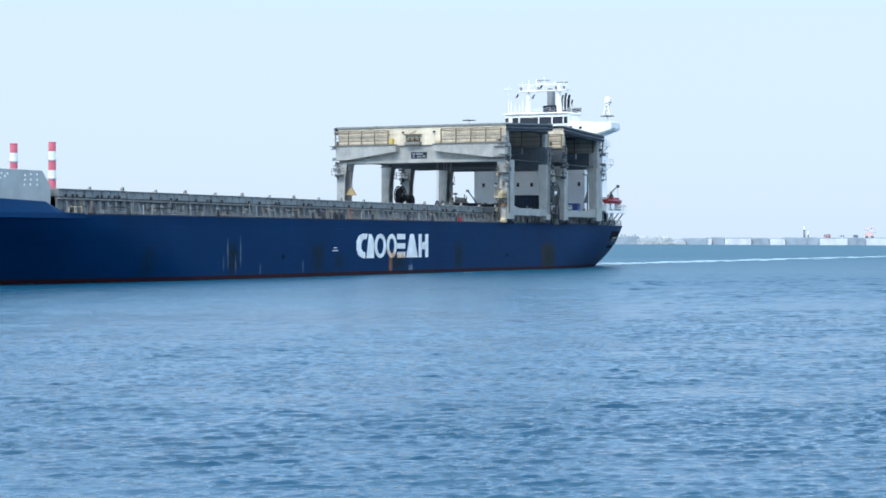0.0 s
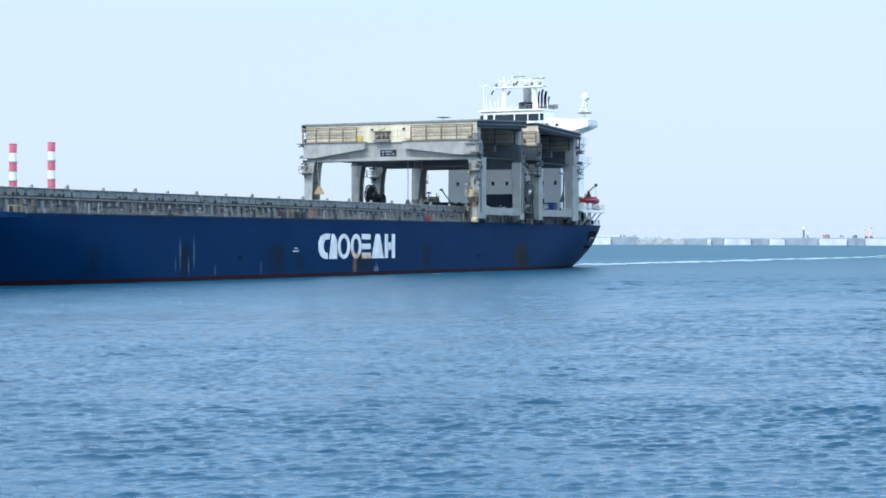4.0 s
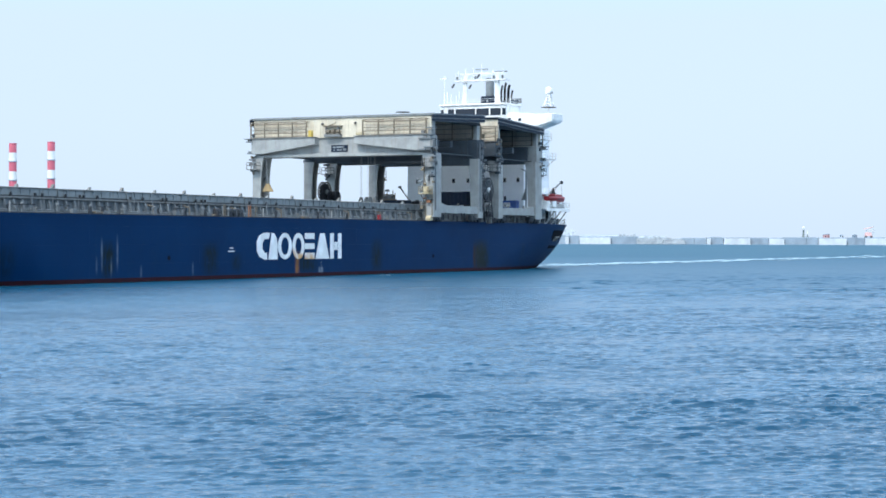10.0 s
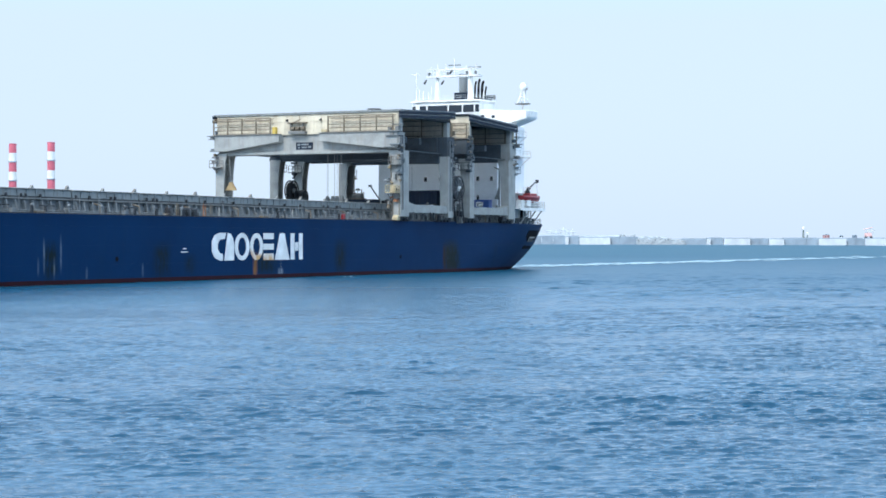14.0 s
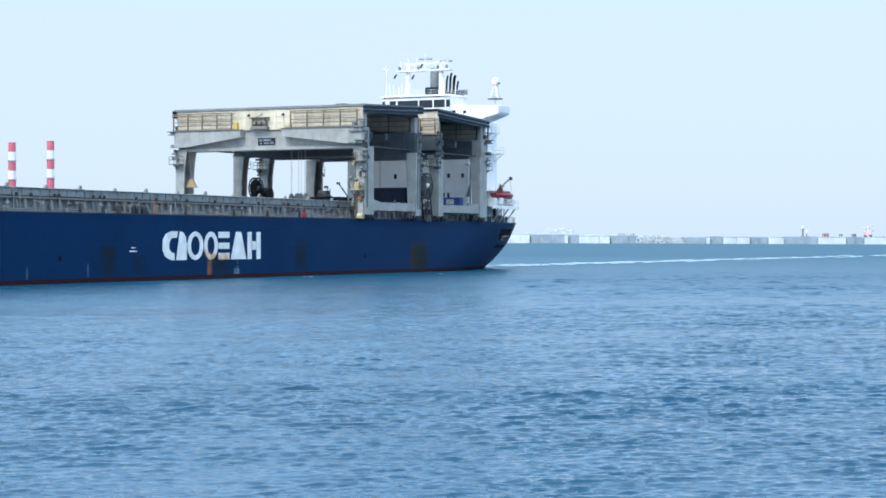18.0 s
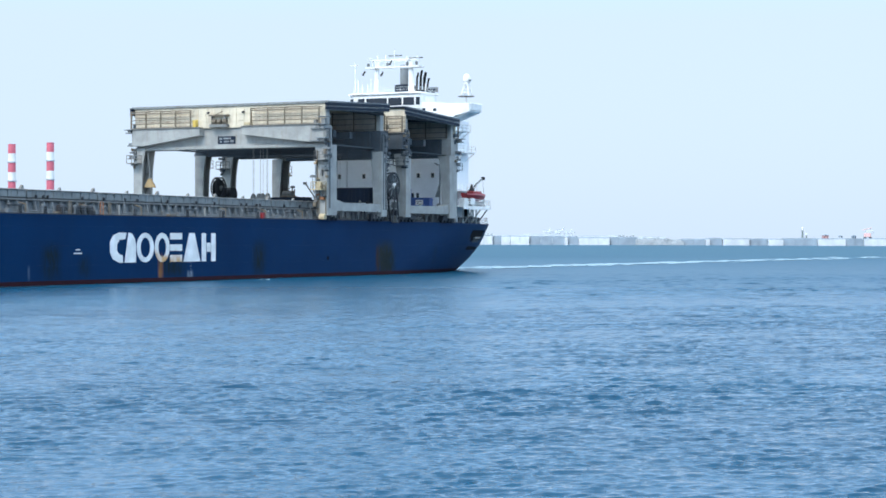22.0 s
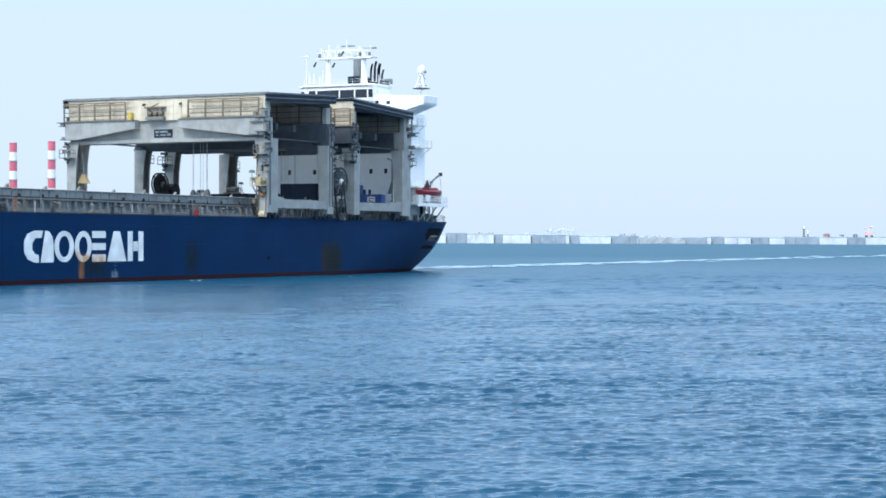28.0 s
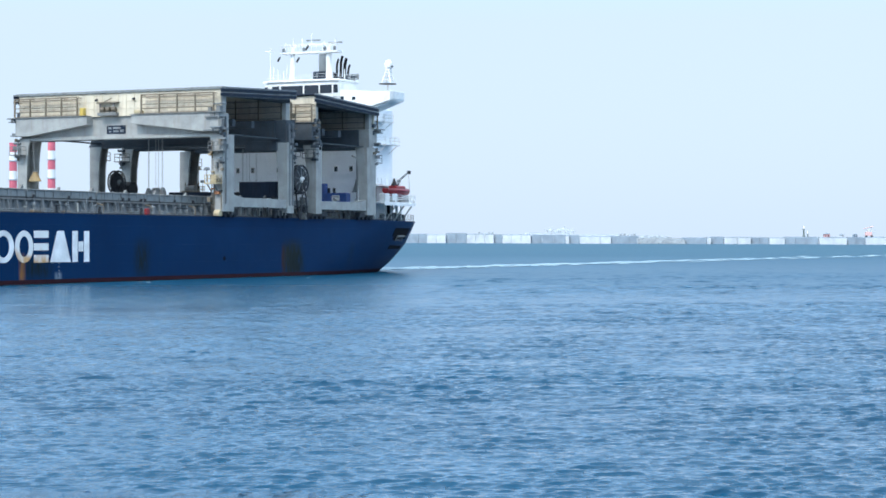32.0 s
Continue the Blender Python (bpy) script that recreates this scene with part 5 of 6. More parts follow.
def deck_boxes():
    """Loose deck gear seen under the cranes."""
    root = thing("steel_workbox", (-18.8, 11.0, 10.57), "long navy blue steel box on the hatch cover under the crane", "steel box")
    bm = B()
    prism(bm, [(8.0, 10.95), (9.2, 10.65), (13.9, 10.8), (13.9, 12.95), (8.0, 12.95)], 0, -20.0, -17.6, 0.05)
    body = part("body", bm, M_NAVY, root)
    for k in range(8):
        v = 8.5 + k * 0.72
        part("corrugation", box(B(), -17.62, -17.54, v - 0.1, v + 0.1, 11.0, 12.85), M_NAVY, body)
    for v in (8.3, 13.4):
        part("skid", box(B(), -20.0, -17.6, v - 0.2, v + 0.3, 10.56, 10.98), M_DARK, root)
    part("side_pump", box(B(), -19.0, -17.9, 6.4, 8.0, 10.57, 11.05, 0.05), M_DARK, root)
    for v in (6.7, 7.3):
        part("pump_post", lathe(B(), [(0.28, 11.0), (0.28, 11.5), (0.12, 11.6)], 8, (-18.3, v, 0)), M_DARK, root)
    root = thing("deck_compressor", (-41.4, 9.8, 10.57), "bright blue deck machine with a white panel", "machine")
    body = part("body", box(B(), -42.4, -41.0, 7.8, 12.1, 10.57, 11.95, 0.06), M_BLUE, root)
    part("panel", box(B(), -41.0, -40.94, 9.7, 11.0, 10.8, 11.6), M_WHITE, body, "white panel with dark bars")
    for v0, v1, z0, z1 in ((9.85, 10.85, 11.3, 11.4), (9.9, 10.2, 10.95, 11.15)):
        part("panel_bar", box(B(), -40.95, -40.92, v0, v1, z0, z1), M_NAVY, body)
    part("tower", box(B(), -42.3, -41.2, 7.4, 8.3, 10.57, 13.4, 0.06), M_BLUE, root)
    for v in (8.8, 9.7):
        part("exhaust", tube(B(), (-41.7, v, 11.9), (-41.7, v, 12.7), 0.22, 8), M_DARK, root)
    root = thing("lamp_davit", (-40.2, 14.4, DECK), "slim grey davit post with a hanging hook", "davit")
    part("post", tube(B(), (-40.2, 14.4, DECK), (-40.2, 14.4, 17.2), 0.14, 8), M_STAY, root)
    bm = tube(B(), (-40.2, 14.4, 17.0), (-40.4, 13.4, 17.4), 0.09, 6)
    part("arm", bm, M_STAY, root)
    part("hook", prism(B(), [(13.5, 12.0), (14.3, 12.0), (14.25, 12.9), (14.2, 14.0), (13.9, 12.9)], 0, -40.45, -40.2, 0.03), M_STAY, root)
    # dark low gear on the covers forward of the house
    rng = random.Random(8)
    for k in range(7):
        u, v = -34 + rng.uniform(-2, 2), -11 + k * 1.9
        root = thing("lashing_bin", (u, v, 10.57), "dark steel bin of lashing gear on the hatch cover", "gear bin", "bins of lashing gear")
        h_ = rng.uniform(0.9, 1.6)
        part("bin", box(B(), u - 0.7, u + 0.7, v - 0.8, v + 0.8, 10.57, 10.57 + h_, 0.05), M_NAVY if k % 2 else M_DARK, root)
        part("lashings", lathe(B(), [(0.5, 10.57 + h_ - 0.1), (0.35, 10.57 + h_ + 0.15), (0.05, 10.57 + h_ + 0.25)], 7, (u, v, 0)), M_RUSTY, root)


    # long low steel pallet and a small deck winch with its pale jib, beyond the hooks
    root = thing("steel_pallet", (-23.0, -3.0, 10.57), "long low navy steel pallet on the hatch cover", "steel pallet")
    part("deck", box(B(), -24.2, -21.8, -6.4, 0.2, 11.15, 11.75, 0.04), M_NAVY, root)
    for v in (-6.0, -4.0, -2.0, -0.3):
        part("foot", box(B(), -24.0, -22.0, v - 0.15, v + 0.15, 10.56, 11.16), M_DARK, root)
    root = thing("deck_winch_unit", (-23.0, -3.4, 11.76), "rusty deck winch with upright levers", "winch")
    part("drum", tube(B(), (-23.0, -4.2, 12.3), (-23.0, -2.6, 12.3), 0.5, 12), M_RUSTY, root)
    part("bed", box(B(), -23.6, -22.4, -4.6, -2.2, 11.75, 12.0, 0.04), M_BROWN, root)
    for v, h_ in ((-4.4, 13.1), (-3.9, 12.9), (-2.7, 13.4), (-2.3, 13.0)):
        part("lever", tube(B(), (-23.0, v, 11.9), (-22.8, v + 0.15, h_), 0.09, 6), M_BROWN, root)
    root = thing("small_jib", (-40.0, -9.0, 10.57), "small pale jib crane on deck before the deckhouse", "jib crane")
    part("post", tube(B(), (-40.0, -8.3, 10.57), (-40.0, -8.5, 12.4), 0.16, 8), M_GREY, root)
    part("jib", tube(B(), (-40.0, -8.5, 12.3), (-40.0, -10.2, 14.5), 0.12, 6), M_GREY, root)
    part("head", box(B(), -40.2, -39.8, -10.5, -10.0, 14.3, 14.7), M_GREY, root)
    # motor housing beside the far cable reel
    root = thing("reel_motor", (-23.0, -14.6, DECK), "dark drum motor housing beside the cable reel", "motor")
    part("housing", tube(B(), (-23.4, -15.4, 12.3), (-23.4, -13.6, 12.3), 1.1, 16), M_DARK, root)
    part("pedestal", box(B(), -24.4, -22.4, -15.4, -13.8, DECK, 11.6, 0.06), M_DARK, root)
    part("gearbox", box(B(), -22.3, -21.4, -15.2, -13.9, 10.6, 12.0, 0.08), M_DARK, root)


deck_boxes()


# ---- superstructure ----
def superstructure():
    house = part("deckhouse", box(B(), -57.0, -45.6, -11.6, 11.6, DECK - 0.02, 25.2, 0.08), M_HOUSE, ship, "white painted accommodation block")
    for z in (10.7, 13.3, 15.95 - 1.1, 18.6, 21.4):
        part("deck_line", box(B(), -57.06, -45.54, -11.66, 11.66, z, z + 0.07), M_HOUSE, house)
    fr = mesh_from("window", box(B(), -0.05, 0.06, -0.36, 0.36, -0.45, 0.45, 0.04), M_WHITE)
    gl = mesh_from("pane", box(B(), 0.0, 0.08, -0.27, 0.27, -0.37, 0.37), M_GLASS)
    for z in (15.7, 19.6, 22.6):
        for v in (-9.5, -6.8, -2.2, 0.7, 7.9, 10.5):
            piece("window", fr, house, (-45.58, v, z))
            piece("pane", gl, house, (-45.58, v, z))
    # outside stair landings and rails on the port side
    for z, u0, u1 in ((19.55, -56.0, -51.5), (13.2, -56.5, -47.5), (23.0, -54.0, -51.0)):
        lb = part("side_landing", box(B(), u0, u1, 11.58, 13.4, z, z + 0.16), M_WHITE, house)
        part("landing_rail", rails(B(), [(u0, 11.7, z + 0.16), (u0, 13.3, z + 0.16), (u1, 13.3, z + 0.16), (u1, 11.7, z + 0.16)], 1.05, 1.3, 0.04), M_WHITE, lb)
        for u in (u0 + 0.4, u1 - 0.4):
            part("landing_brace", tube(B(), (u, 11.6, z - 1.3), (u, 13.2, z), 0.07, 5), M_WHITE, lb)
    bm = B()
    for d in (0, 0.6):
        tube(bm, (-49.5 - d, 11.75, DECK), (-49.5 - d, 11.75, 24.5), 0.05, 5)
    for k in range(37):
        tube(bm, (-49.5, 11.75, 8.2 + k * 0.44), (-50.1, 11.75, 8.2 + k * 0.44), 0.03, 4)
    part("wall_ladder", bm, M_STAY, house)
    # bridge deck and wings
    wing_pts = [(-16.4, 26.0), (-14.2, 25.45), (-11.2, 24.5), (11.2, 24.5), (14.2, 25.45), (16.4, 26.0), (16.4, 27.4), (14.4, 27.4), (5.0, 28.0), (-5.0, 28.0), (-14.4, 27.4), (-16.4, 27.4)]
    bridge = part("bridge_deck", prism(B(), wing_pts, 0, -51.4, -46.9, 0.06), M_WHITE, ship, "white bridge deck with long side wings")
    part("wing_window", box(B(), -46.92, -46.84, 7.9, 8.5, 26.3, 26.8), M_GLASS, bridge)
    part("wing_window", box(B(), -46.92, -46.84, 9.9, 10.5, 26.2, 26.7), M_GLASS, bridge)
    for s in (1, -1):
        a, b = sorted((s * 15.7, s * 16.5))
        part("wing_end", box(B(), -51.6, -47.4, a, b, 26.2, 27.45, 0.08), M_WHITE, bridge)
        part("wing_soffit", prism(B(), [(s * 11.3, 24.1), (s * 16.2, 25.85), (s * 16.2, 26.0), (s * 11.3, 24.5)], 0, -51.0, -47.2), M_WHITE, bridge)
    wh = part("wheelhouse", prism(B(), [(-46.0, -4.3), (-46.0, 7.0), (-46.5, 7.75), (-52.0, 8.0), (-52.0, -6.2), (-47.0, -5.6)], 2, 26.8, 29.2, 0.06), M_WHITE, ship, "white wheelhouse with dark windows")
    part("wheelhouse_roof", prism(B(), [(-45.7, -4.4), (-45.7, 7.1), (-46.3, 8.0), (-52.3, 8.25), (-52.3, -6.5), (-46.8, -5.8)], 2, 29.15, 29.5, 0.08), M_WHITE, wh)
    for v0, v1 in ((-3.55, -2.35), (-2.0, 1.85), (2.1, 4.6), (4.85, 6.9)):
        part("bridge_window", box(B(), -46.02, -45.95, v0, v1, 27.3, 28.6), M_GLASS, wh, "dark bridge window")
    bm = prism(B(), [(-46.08, 7.12), (-46.44, 7.66), (-46.40, 7.71), (-46.02, 7.15)], 2, 27.35, 28.6)
    part("bridge_window", bm, M_GLASS, wh)
    bm = prism(B(), [(-46.15, -4.5), (-46.85, -5.4), (-46.80, -5.46), (-46.08, -4.54)], 2, 27.35, 28.6)
    part("bridge_window", bm, M_GLASS, wh)
    part("roof_rail", rails(B(), [(-46.4, -4.6, 29.45), (-46.4, 7.0, 29.45), (-52, 7.8, 29.45)], 0.9, 1.4, 0.022), M_WHITE, wh)
    # masts and funnel on the roof
    mast = part("signal_mast", tube(B(), (-48.0, -1.2, 29.4), (-48.0, -1.0, 35.0), 0.45, 8, 0.34), M_WHITE, ship, "white twin-legged signal mast with radar scanners")
    part("mast_leg", tube(B(), (-48.0, 5.4, 29.4), (-48.0, 5.2, 35.0), 0.55, 8, 0.4), M_WHITE, mast)
    part("mast_platform", box(B(), -48.8, -47.1, -2.8, 7.3, 33.65, 33.9), M_WHITE, mast)
    bm = B()
    for u in (-48.5, -47.5):
        tube(bm, (u, -1.8, 35.0), (u, 6.2, 35.0), 0.06, 5)
    for v in (-1.8, 0.2, 2.2, 4.2, 6.2):
        tube(bm, (-48.5, v, 35.0), (-47.5, v, 35.0), 0.05, 5)
        tube(bm, (-48.0, v, 33.8), (-48.0, v, 35.0), 0.05, 5)
    part("mast_frame", bm, M_WHITE, mast)
    part("mast_rail", rails(B(), [(-47.2, -2.7, 34.1), (-47.2, 7.2, 34.1)], 1.0, 1.2, 0.035), M_WHITE, mast)
    for v, z in ((0.6, 36.0), (4.5, 35.5)):
        part("radar_post", tube(B(), (-48.0, v, 35.0), (-48.0, v, z), 0.12, 6), M_WHITE, mast)
        part("radar_scanner", box(B(), -51.6, -51.35, v - 1.3, v + 1.2, z, z + 0.22, 0.04), M_STAY, mast, "grey radar scanner bar")
    for v, h_ in ((-2.4, 35.6), (-1.0, 36.0), (2.2, 36.8), (6.4, 35.8), (-4.6, 31.6), (-6.0, 35.0), (-3.6, 31.2), (7.2, 31.2), (-5.4, 32.0), (-3.0, 32.2)):
        base_z = 33.9 if -2.6 < v < 7.0 else 29.5
        u = -48.0 if -2.6 < v < 7.0 else -49.5
        part("aerial", tube(B(), (u, max(-8.0, v), base_z), (u, max(-8.0, v) - (0.5 if v < -8 else 0), h_), 0.07, 5), M_WHITE, mast)
    part("aerial_arm", box(B(), -49.6, -49.4, -6.9, -5.4, 34.45, 34.57), M_WHITE, mast)
    for v, z in ((-3.4, 32.6), (1.6, 34.2), (0.0, 32.4)):
        bm = B()
        prism(bm, [(v, z), (v + 0.5, z + 0.7), (v + 0.75, z + 0.6), (v + 0.3, z - 0.15)], 0, -47.05, -47.0)
        part("flag", bm, M_DARK, mast, "small dark signal flag")
    for v, z in ((-2.4, 34.0), (1.2, 34.0), (4.9, 34.0), (6.6, 34.0)):
        part("mast_light", lathe(B(), [(0.18, 0), (0.22, 0.2), (0.22, 0.5), (0.05, 0.6)], 8, (-47.4, v, z)), M_STAY, mast)
    fun = part("funnel", lathe(B(), [(1.0, 29.2), (1.0, 31.2), (0.78, 31.25), (0.78, 34.6), (0.65, 34.65)], 14, (-53.5, 1.3, 0)), M_STAY, ship, "grey funnel with a dark lower band")
    part("funnel_band", box(B(), -54.9, -52.2, 0.0, 2.75, 29.2, 31.3, 0.15), M_NAVY, fun, "dark blue casing round the funnel's foot")
    for k, (v, h_, r_) in enumerate(((3.3, 33.0, 0.17), (4.0, 33.4, 0.2), (4.7, 33.0, 0.24), (5.3, 32.0, 0.16))):
        part("exhaust_pipe", tube(B(), (-54.0, v, 29.2), (-54.2, v, h_ - 0.5), r_, 10), M_VOID, fun, "sooty exhaust pipe")
        part("exhaust_tip", tube(B(), (-54.2, v, h_ - 0.55), (-54.5, v + 0.08, h_ + 0.35), r_ * 0.95, 10), M_VOID, fun)
    part("funnel_casing", box(B(), -55.5, -53.0, 3.0, 6.0, 25.2, 30.4, 0.08), M_DARK, fun)
    nb = part("name_board", box(B(), -52.7, -52.6, 5.4, 8.0, 29.8, 30.7), M_STAY, fun, "grey board with unreadable bars")
    for v in (5.7, 6.4, 7.1):
        part("name_bar", box(B(), -52.62, -52.57, v, v + 0.5, 30.05, 30.45), M_NAVY, nb)
    # satellite dome and flat dish on the port wing, flat dish on the other
    for s in (1, -1):
        dish = part("wing_dish", lathe(B(), [(0.15, 28.55), (1.3, 28.62), (1.4, 28.7), (0.2, 28.8)], 18, (-49.6, s * 14.6, 0)), M_DARK, ship, "flat dark round platform on the bridge wing")
        part("dish_post", tube(B(), (-49.6, s * 14.6, 27.4), (-49.6, s * 14.6, 28.6), 0.14, 8), M_WHITE, dish)
    bm = lathe(B(), [(0.45, 30.72), (0.45, 30.92)], 10, (-50.2, 14.4, 0))
    for du, dv_ in ((-1, -1), (-1, 1), (1, 1), (1, -1)):
        tube(bm, (-50.2 + 0.75 * du, 14.4 + 0.75 * dv_, 28.7), (-50.2 + 0.22 * du, 14.4 + 0.22 * dv_, 30.8), 0.09, 6)
    for z, w in ((29.3, 0.6), (29.9, 0.46), (30.4, 0.32)):
        for (a, b), (c, d) in (((-1, -1), (-1, 1)), ((-1, 1), (1, 1)), ((1, 1), (1, -1)), ((1, -1), (-1, -1))):
            tube(bm, (-50.2 + w * a, 14.4 + w * b, z), (-50.2 + w * c, 14.4 + w * d, z), 0.06, 5)
    dome = part("dome_mast", bm, M_WHITE, ship, "white satellite dome on a lattice mast")
    part("dome", lathe(B(), [(0.4, 30.9), (0.58, 31.15), (0.62, 31.6), (0.56, 32.0), (0.36, 32.3), (0.05, 32.4)], 14, (-50.2, 14.4, 0)), M_WHITE, dome, smooth=True)
    part("dome_bracket", box(B(), -50.4, -50.0, 14.6, 15.15, 31.2, 31.45), M_STAY, dome)


superstructure()


def stern_gear():
    """The raised poop platform with the rescue boat."""
    plat = part("poop_platform", prism(B(), [(-46.8, 8.6), (-46.8, 15.5), (-57.4, 15.5), (-61.6, 12.6), (-61.6, 8.6)], 2, 10.45, 10.7, 0.04), M_WHITE, ship,
                "white raised platform overhanging the port quarter")
    part("platform_rail", rails(B(), [(-47.2, 15.4, 10.7), (-57.3, 15.4, 10.7), (-61.5, 12.5, 10.7), (-61.5, 8.8, 10.7)], 1.1, 1.5, 0.055, (1.0, 0.7, 0.4)), M_WHITE, plat)
    leg_ = mesh_from("platform_post", tube(B(), (0, 0, 0), (0, 0, 2.7), 0.14, 8), M_WHITE)
    for u, v in ((-52.5, 12.6), (-55.0, 12.4), (-57.5, 12.2), (-60.0, 11.6), (-61.0, 10.2), (-55.5, 9.2), (-59.5, 9.2)):
        piece("platform_post", leg_, plat, (u, v, DECK))
    part("dark_trunk", box(B(), -56.2, -55.2, 11.3, 12.2, DECK, 10.45, 0.05), M_DARK, plat, "dark steel trunk under the platform")
    for u in (-57.0, -54.4, -51.6):
        part("platform_brace", tube(B(), (u - 0.8, 12.7, DECK), (u, 15.2, 10.5), 0.12, 6), M_WHITE, plat)
    part("edge_beam", box(B(), -57.4, -46.8, 15.3, 15.52, 10.2, 10.5), M_WHITE, plat)
    # lockers, a raft canister and a low screen on the platform
    for u, v, w, h_ in ((-48.6, 14.6, 0.8, 1.3), (-57.0, 13.6, 0.4, 1.0)):
        part("deck_locker", box(B(), u - w, u + w, v - 0.45, v + 0.45, 10.7, 10.7 + h_, 0.05), M_WHITE, plat)
    part("raft_canister", tube(B(), (-58.9, 13.6, 11.3), (-60.3, 12.6, 11.3), 0.42, 12), M_WHITE, plat, "white life raft canister")
    part("screen_bar", box(B(), -52.6, -47.2, 12.5, 12.6, 12.9, 13.25), M_WHITE, plat)
    part("screen_stripe", box(B(), -52.2, -48.0, 12.6, 12.65, 13.26, 13.45), M_RED, plat, "red stripe on a white bar")
    for u in (-52.4, -47.6):
        part("screen_post", tube(B(), (u, 12.55, 10.7), (u, 12.55, 13.0), 0.06, 5), M_WHITE, plat)
    for u, v in ((-51.0, 12.9), (-53.5, 12.8), (-57.0, 12.2), (-60.8, 11.5), (-62.6, 9.5)):
        bm = B()
        for d in (-0.35, 0.35):
            lathe(bm, [(0.22, 0), (0.22, 0.9), (0.3, 0.95), (0.3, 1.1), (0.1, 1.15)], 10, (u + d, v, DECK))
        box(bm, u - 0.7, u + 0.7, v - 0.3, v + 0.3, DECK, DECK + 0.12)
        part("bollard", bm, M_DARK, ship, "dark mooring bollard")
    for u, v in ((-55.5, 11.0), (-59.0, 10.2)):
        bm = tube(B(), (u, v - 1.2, 8.7), (u, v + 1.2, 8.7), 0.55, 12)
        box(bm, u - 0.6, u + 0.6, v - 1.5, v - 1.2, DECK, 9.1)
        box(bm, u - 0.6, u + 0.6, v + 1.2, v + 1.5, DECK, 9.1)
        part("mooring_winch", bm, M_DARK, ship, "dark mooring winch")
    bm = B()
    path = [(u, half(u, DECK) - 0.25, DECK + 0.1) for u in (-46, -50, -54, -58, -61, -63.6)]
    rails(bm, path, 1.05, 1.5, 0.04, (1.0, 0.66, 0.33))
    part("stern_rail", bm, M_STAY, ship, "grey stern guard rail")
    # mooring port low on the quarter: black plates paint its unlit depth, pale roller block, bars
    mp = None
    for u0, u1, z0, z1, m_, name, label in ((-61.2, -52.8, 5.5, 6.8, M_VOID, "mooring_port", "dark mooring opening in the quarter"),
                                            (-60.4, -53.0, 3.55, 5.49, M_VOID, "roller_recess", "")):
        bm = B()
        us = [u0 + (u1 - u0) * k / 5 for k in range(6)]
        lo = [bm.verts.new((u + 0.7, half(u + 0.7, z0) + 0.03, z0)) for u in us]
        hi = [bm.verts.new((u, half(u, z1) + 0.03, z1)) for u in us]
        li = [bm.verts.new((u + 0.7, half(u + 0.7, z0) - 0.12, z0)) for u in us]
        h2 = [bm.verts.new((u, half(u, z1) - 0.12, z1)) for u in us]
        for i in range(5):
            bm.faces.new((lo[i], lo[i + 1], hi[i + 1], hi[i]))
            bm.faces.new((lo[i], lo[i + 1], li[i + 1], li[i]))
            bm.faces.new((hi[i], hi[i + 1], h2[i + 1], h2[i]))
        bm.faces.new((lo[0], hi[0], h2[0], li[0]))
        bm.faces.new((lo[-1], hi[-1], h2[-1], li[-1]))
        ob = part(name, bm, m_, mp or hull, label)
        mp = mp or ob
    part("fairlead_roller", tube(B(), (-58.8, half(-58.8, 5.5) + 0.12, 5.55), (-54.8, half(-54.8, 5.5) + 0.12, 5.5), 0.16, 8), M_RUSTY, mp, "worn pale fairlead roller")
    for k in range(4):
        u = -58.4 + k * 1.15
        part("port_bar", tube(B(), (u + 0.5, half(u + 0.5, 4.7) + 0.08, 4.75), (u + 0.2, half(u + 0.2, 5.4) + 0.08, 5.4), 0.07, 6), M_RUSTY, mp)
    # rescue boat on its cradle
    boat = thing("rescue_boat", (-53.0, 14.4, 10.7), "red rescue boat on a white cradle at the stern", "boat")
    ORIGIN[boat.name] = Vector((-57.4, 12.4, 10.7))
    bm = B()
    secs = []
    for k in range(13):
        f = k / 12
        u = -53.6 - 7.6 * f
        w = 1.15 * math.sin(math.pi * min(0.97, max(0.06, f * 0.85 + 0.1))) ** 0.6
        z0 = 11.55 + 0.35 * abs(f - 0.5) ** 2 * 4
        secs.append([bm.verts.new((u, 12.4 + a * w, z)) for a, z in ((0, z0), (0.7, z0 + 0.3), (1.0, 12.55), (0.85, 12.85), (-0.85, 12.85), (-1.0, 12.55), (-0.7, z0 + 0.3))])
    for a, b in zip(secs, secs[1:]):
        for i in range(7):
            j = (i + 1) % 7
            bm.faces.new((a[i], a[j], b[j], b[i]))
    bm.faces.new(secs[0]); bm.faces.new(secs[-1][::-1])
    part("hull", bm, M_RED, boat, "red boat hull", smooth=False)
    part("canopy", box(B(), -59.2, -56.0, 11.7, 13.1, 12.8, 13.25, 0.12), M_RED, boat)
    part("engine", lathe(B(), [(0.45, 12.8), (0.5, 13.4), (0.3, 13.8), (0.1, 14.4)], 8, (-56.6, 12.4, 0)), M_DARK, boat)
    for u in (-55.0, -59.6):
        part("cradle", prism(B(), [(11.3, 10.7), (13.5, 10.7), (13.4, 11.9), (12.9, 11.6), (11.9, 11.6), (11.4, 11.9)], 0, u - 0.12, u + 0.12), M_WHITE, boat)
    part("cradle_frame", box(B(), -55.6, -54.0, 13.35, 13.45, 11.0, 12.0), M_WHITE, boat)
    dv = thing("boat_davit", (-58.6, 10.6, 10.7), "grey jointed davit crane beside the rescue boat", "davit crane")
    part("column", lathe(B(), [(0.4, 10.7), (0.35, 13.2), (0.5, 13.3), (0.5, 13.7)], 10, (-58.6, 10.9, 0)), M_STAY, dv)
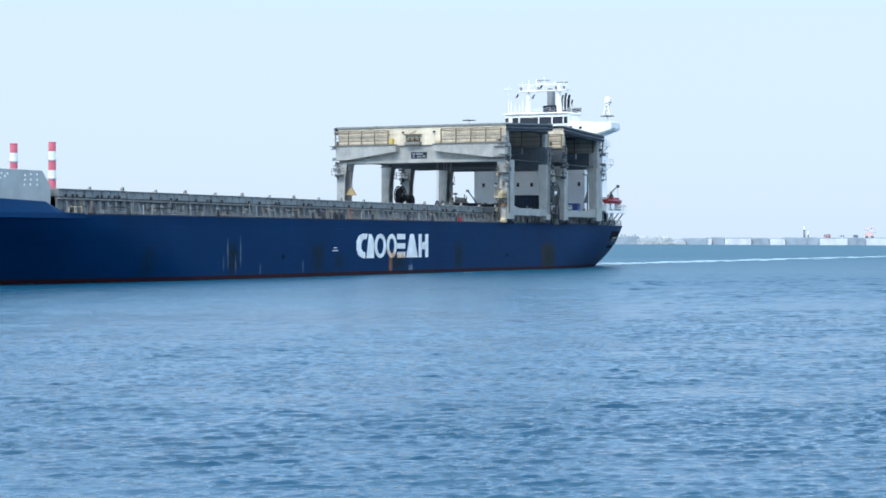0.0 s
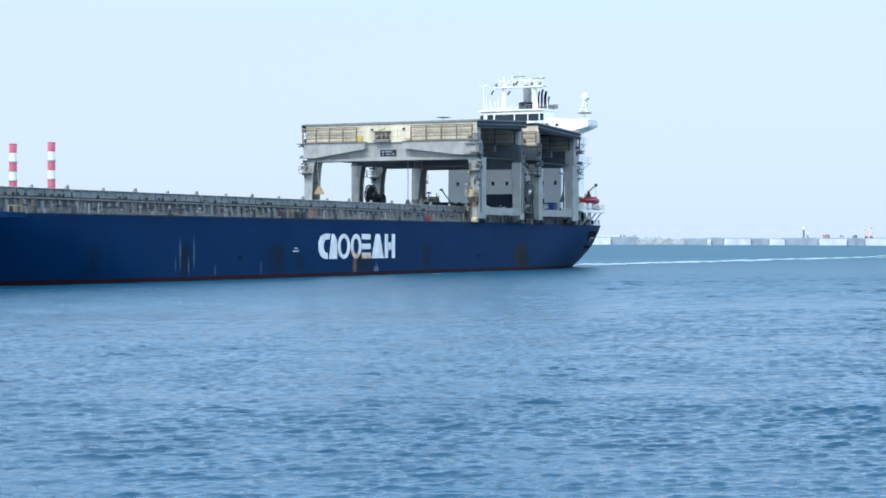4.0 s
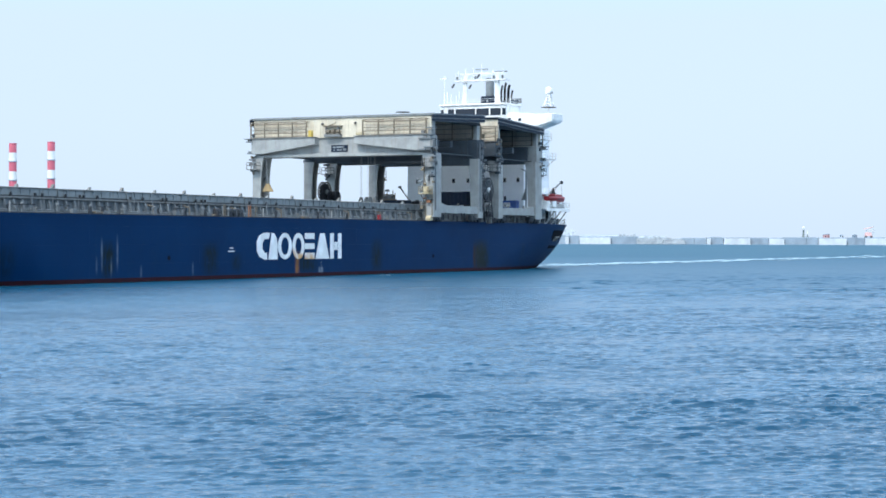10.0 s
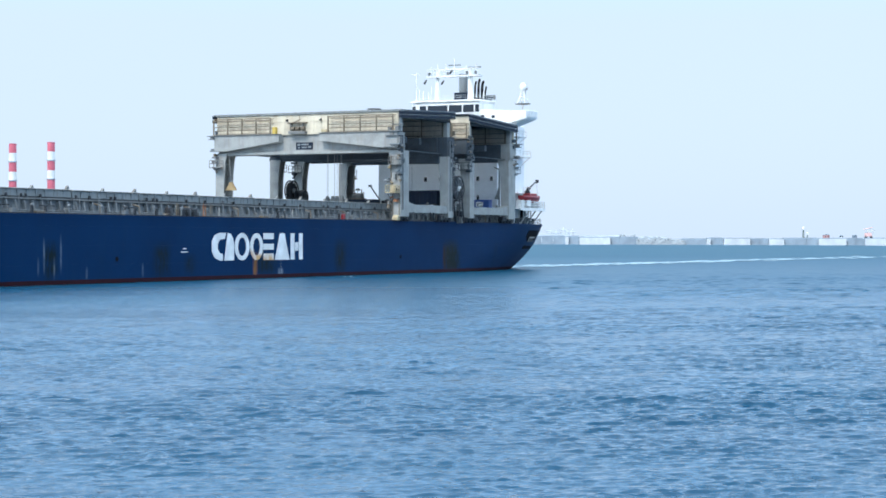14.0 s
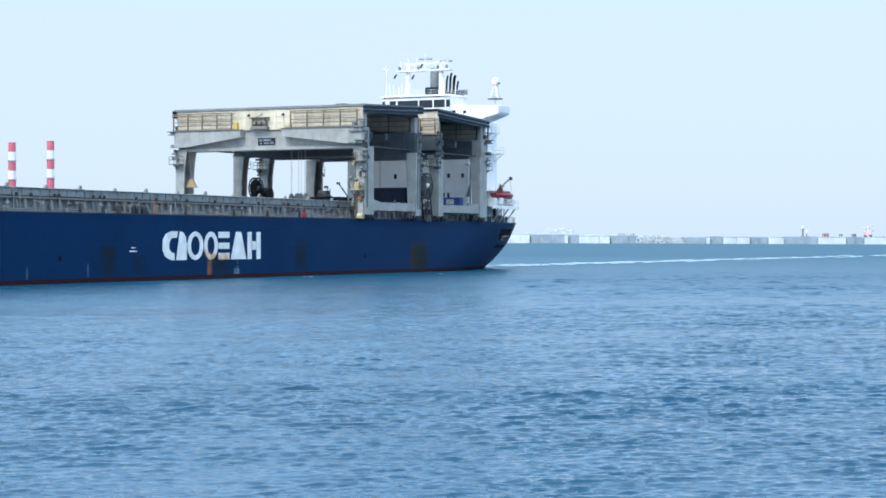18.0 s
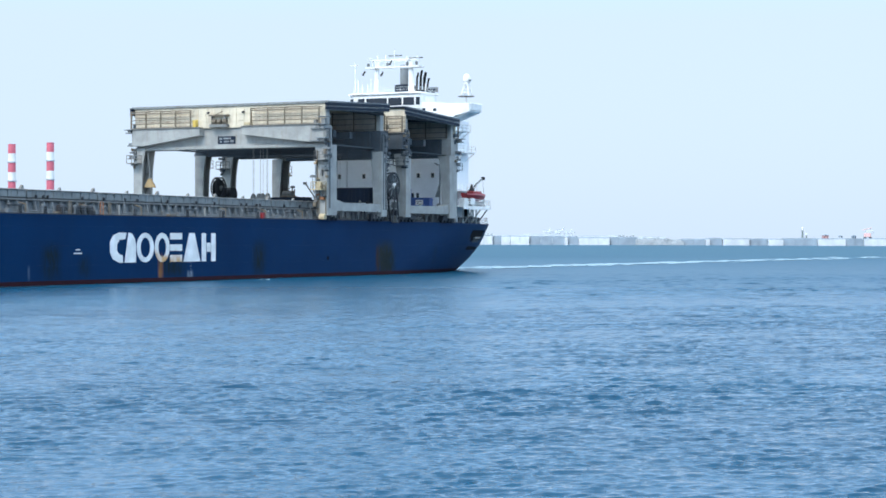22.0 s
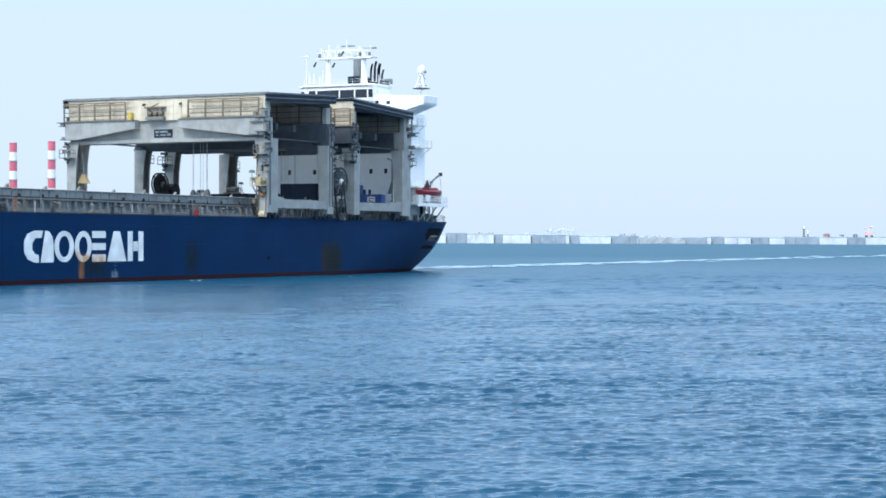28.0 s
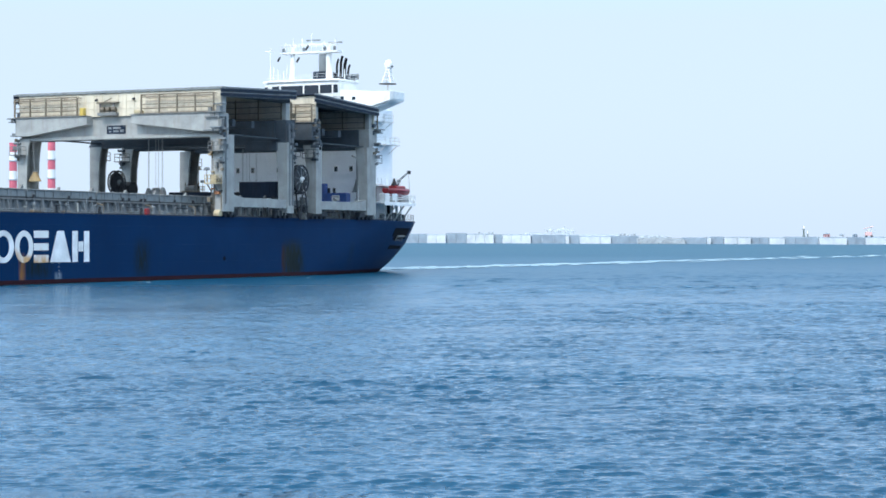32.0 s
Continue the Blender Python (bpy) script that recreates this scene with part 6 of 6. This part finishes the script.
    part("boom", tube(B(), (-58.6, 10.9, 13.5), (-62.6, 11.6, 15.7), 0.2, 8, 0.14), M_STAY, dv)
    part("strut", tube(B(), (-58.6, 10.9, 12.0), (-60.6, 11.25, 14.5), 0.12, 6), M_DARK, dv)
    part("head", box(B(), -62.9, -62.4, 11.4, 11.9, 15.4, 15.95, 0.04), M_DARK, dv)
    part("fall_wire", tube(B(), (-62.6, 11.6, 15.5), (-62.6, 11.9, 12.0), 0.04, 4), M_ROPE, dv)
    for u, h_ in ((-52.6, 14.6), (-53.3, 15.4)):
        part("vent_pipe", tube(B(), (u - 3, 10.2, 10.7), (u - 3, 10.2, h_), 0.2, 8), M_STAY, plat)


stern_gear()


def wake():
    """Foam and smoothed water left along the ship's track."""
    rng = random.Random(12)
    root = thing("wake", (-70, 0, 0), "pale foam streak of the ship's wake on the water", "wake", kind="stuff")
    bm = B()
    u = -57.0
    while u > -900:
        t = (-57 - u) / 560
        ln = rng.uniform(2.5, 7) * (1 + 2.0 * t)
        for q in range(7):
            if rng.random() > max(0.06, 0.97 - 1.05 * t ** 0.5):
                continue
            v = 1.0 + 16 * t ** 1.2 + rng.gauss(0, 2.6 + 4.0 * min(t, 1.0))
            w = rng.uniform(0.5, 1.5) * (1 + 0.8 * t)
            n = 8
            pts = []
            for k in range(n):
                a = 2 * math.pi * k / n
                rr = rng.uniform(0.7, 1.1)
                pts.append((u + rng.uniform(-1.5, 1.5) + ln * 0.5 * rr * math.cos(a), v + w * rr * math.sin(a)))
            ctr = bm.verts.new((u, v, 0.22))
            ring = [bm.verts.new((a, b, 0.10)) for a, b in pts]
            for k in range(n):
                bm.faces.new((ctr, ring[k], ring[(k + 1) % n]))
        u -= ln * 0.5
    part("foam", bm, M_FOAM, root)
    # little breaking crests beside the hull
    for u, v, r_ in ((22.5, 20.5, 0.7), (23.9, 20.3, 0.4), (-6.4, 25.5, 0.5)):
        c_ = thing("foam_crest", (u, v, 0.05), "small white breaking crest beside the hull", "foam", "breaking crests")
        bm = B()
        n = 11
        ctr = bm.verts.new((u, v, 0.07))
        ring = [bm.verts.new((u + r_ * rng.uniform(0.6, 1.2) * math.cos(2 * math.pi * k / n), v + r_ * rng.uniform(0.25, 0.5) * math.sin(2 * math.pi * k / n), 0.0)) for k in range(n)]
        for k in range(n):
            bm.faces.new((ctr, ring[k], ring[(k + 1) % n]))
        part("crest", bm, M_FOAM, c_)


wake()


def motions():
    """The ship and all that stands on it go one way; the sea's ripples run to the left and away."""
    for ob, local in ABOARD:
        walk(ob, [(t, pose(x, y, 0, 0, 0, rz) @ local) for t, x, y, rz in SHIP_ROWS])
    walk(sea, [(0, pose(8.8, -5.6, 0)), (16, pose(0, 0, 0)), (32, pose(-8.8, 5.6, 0))])


motions()
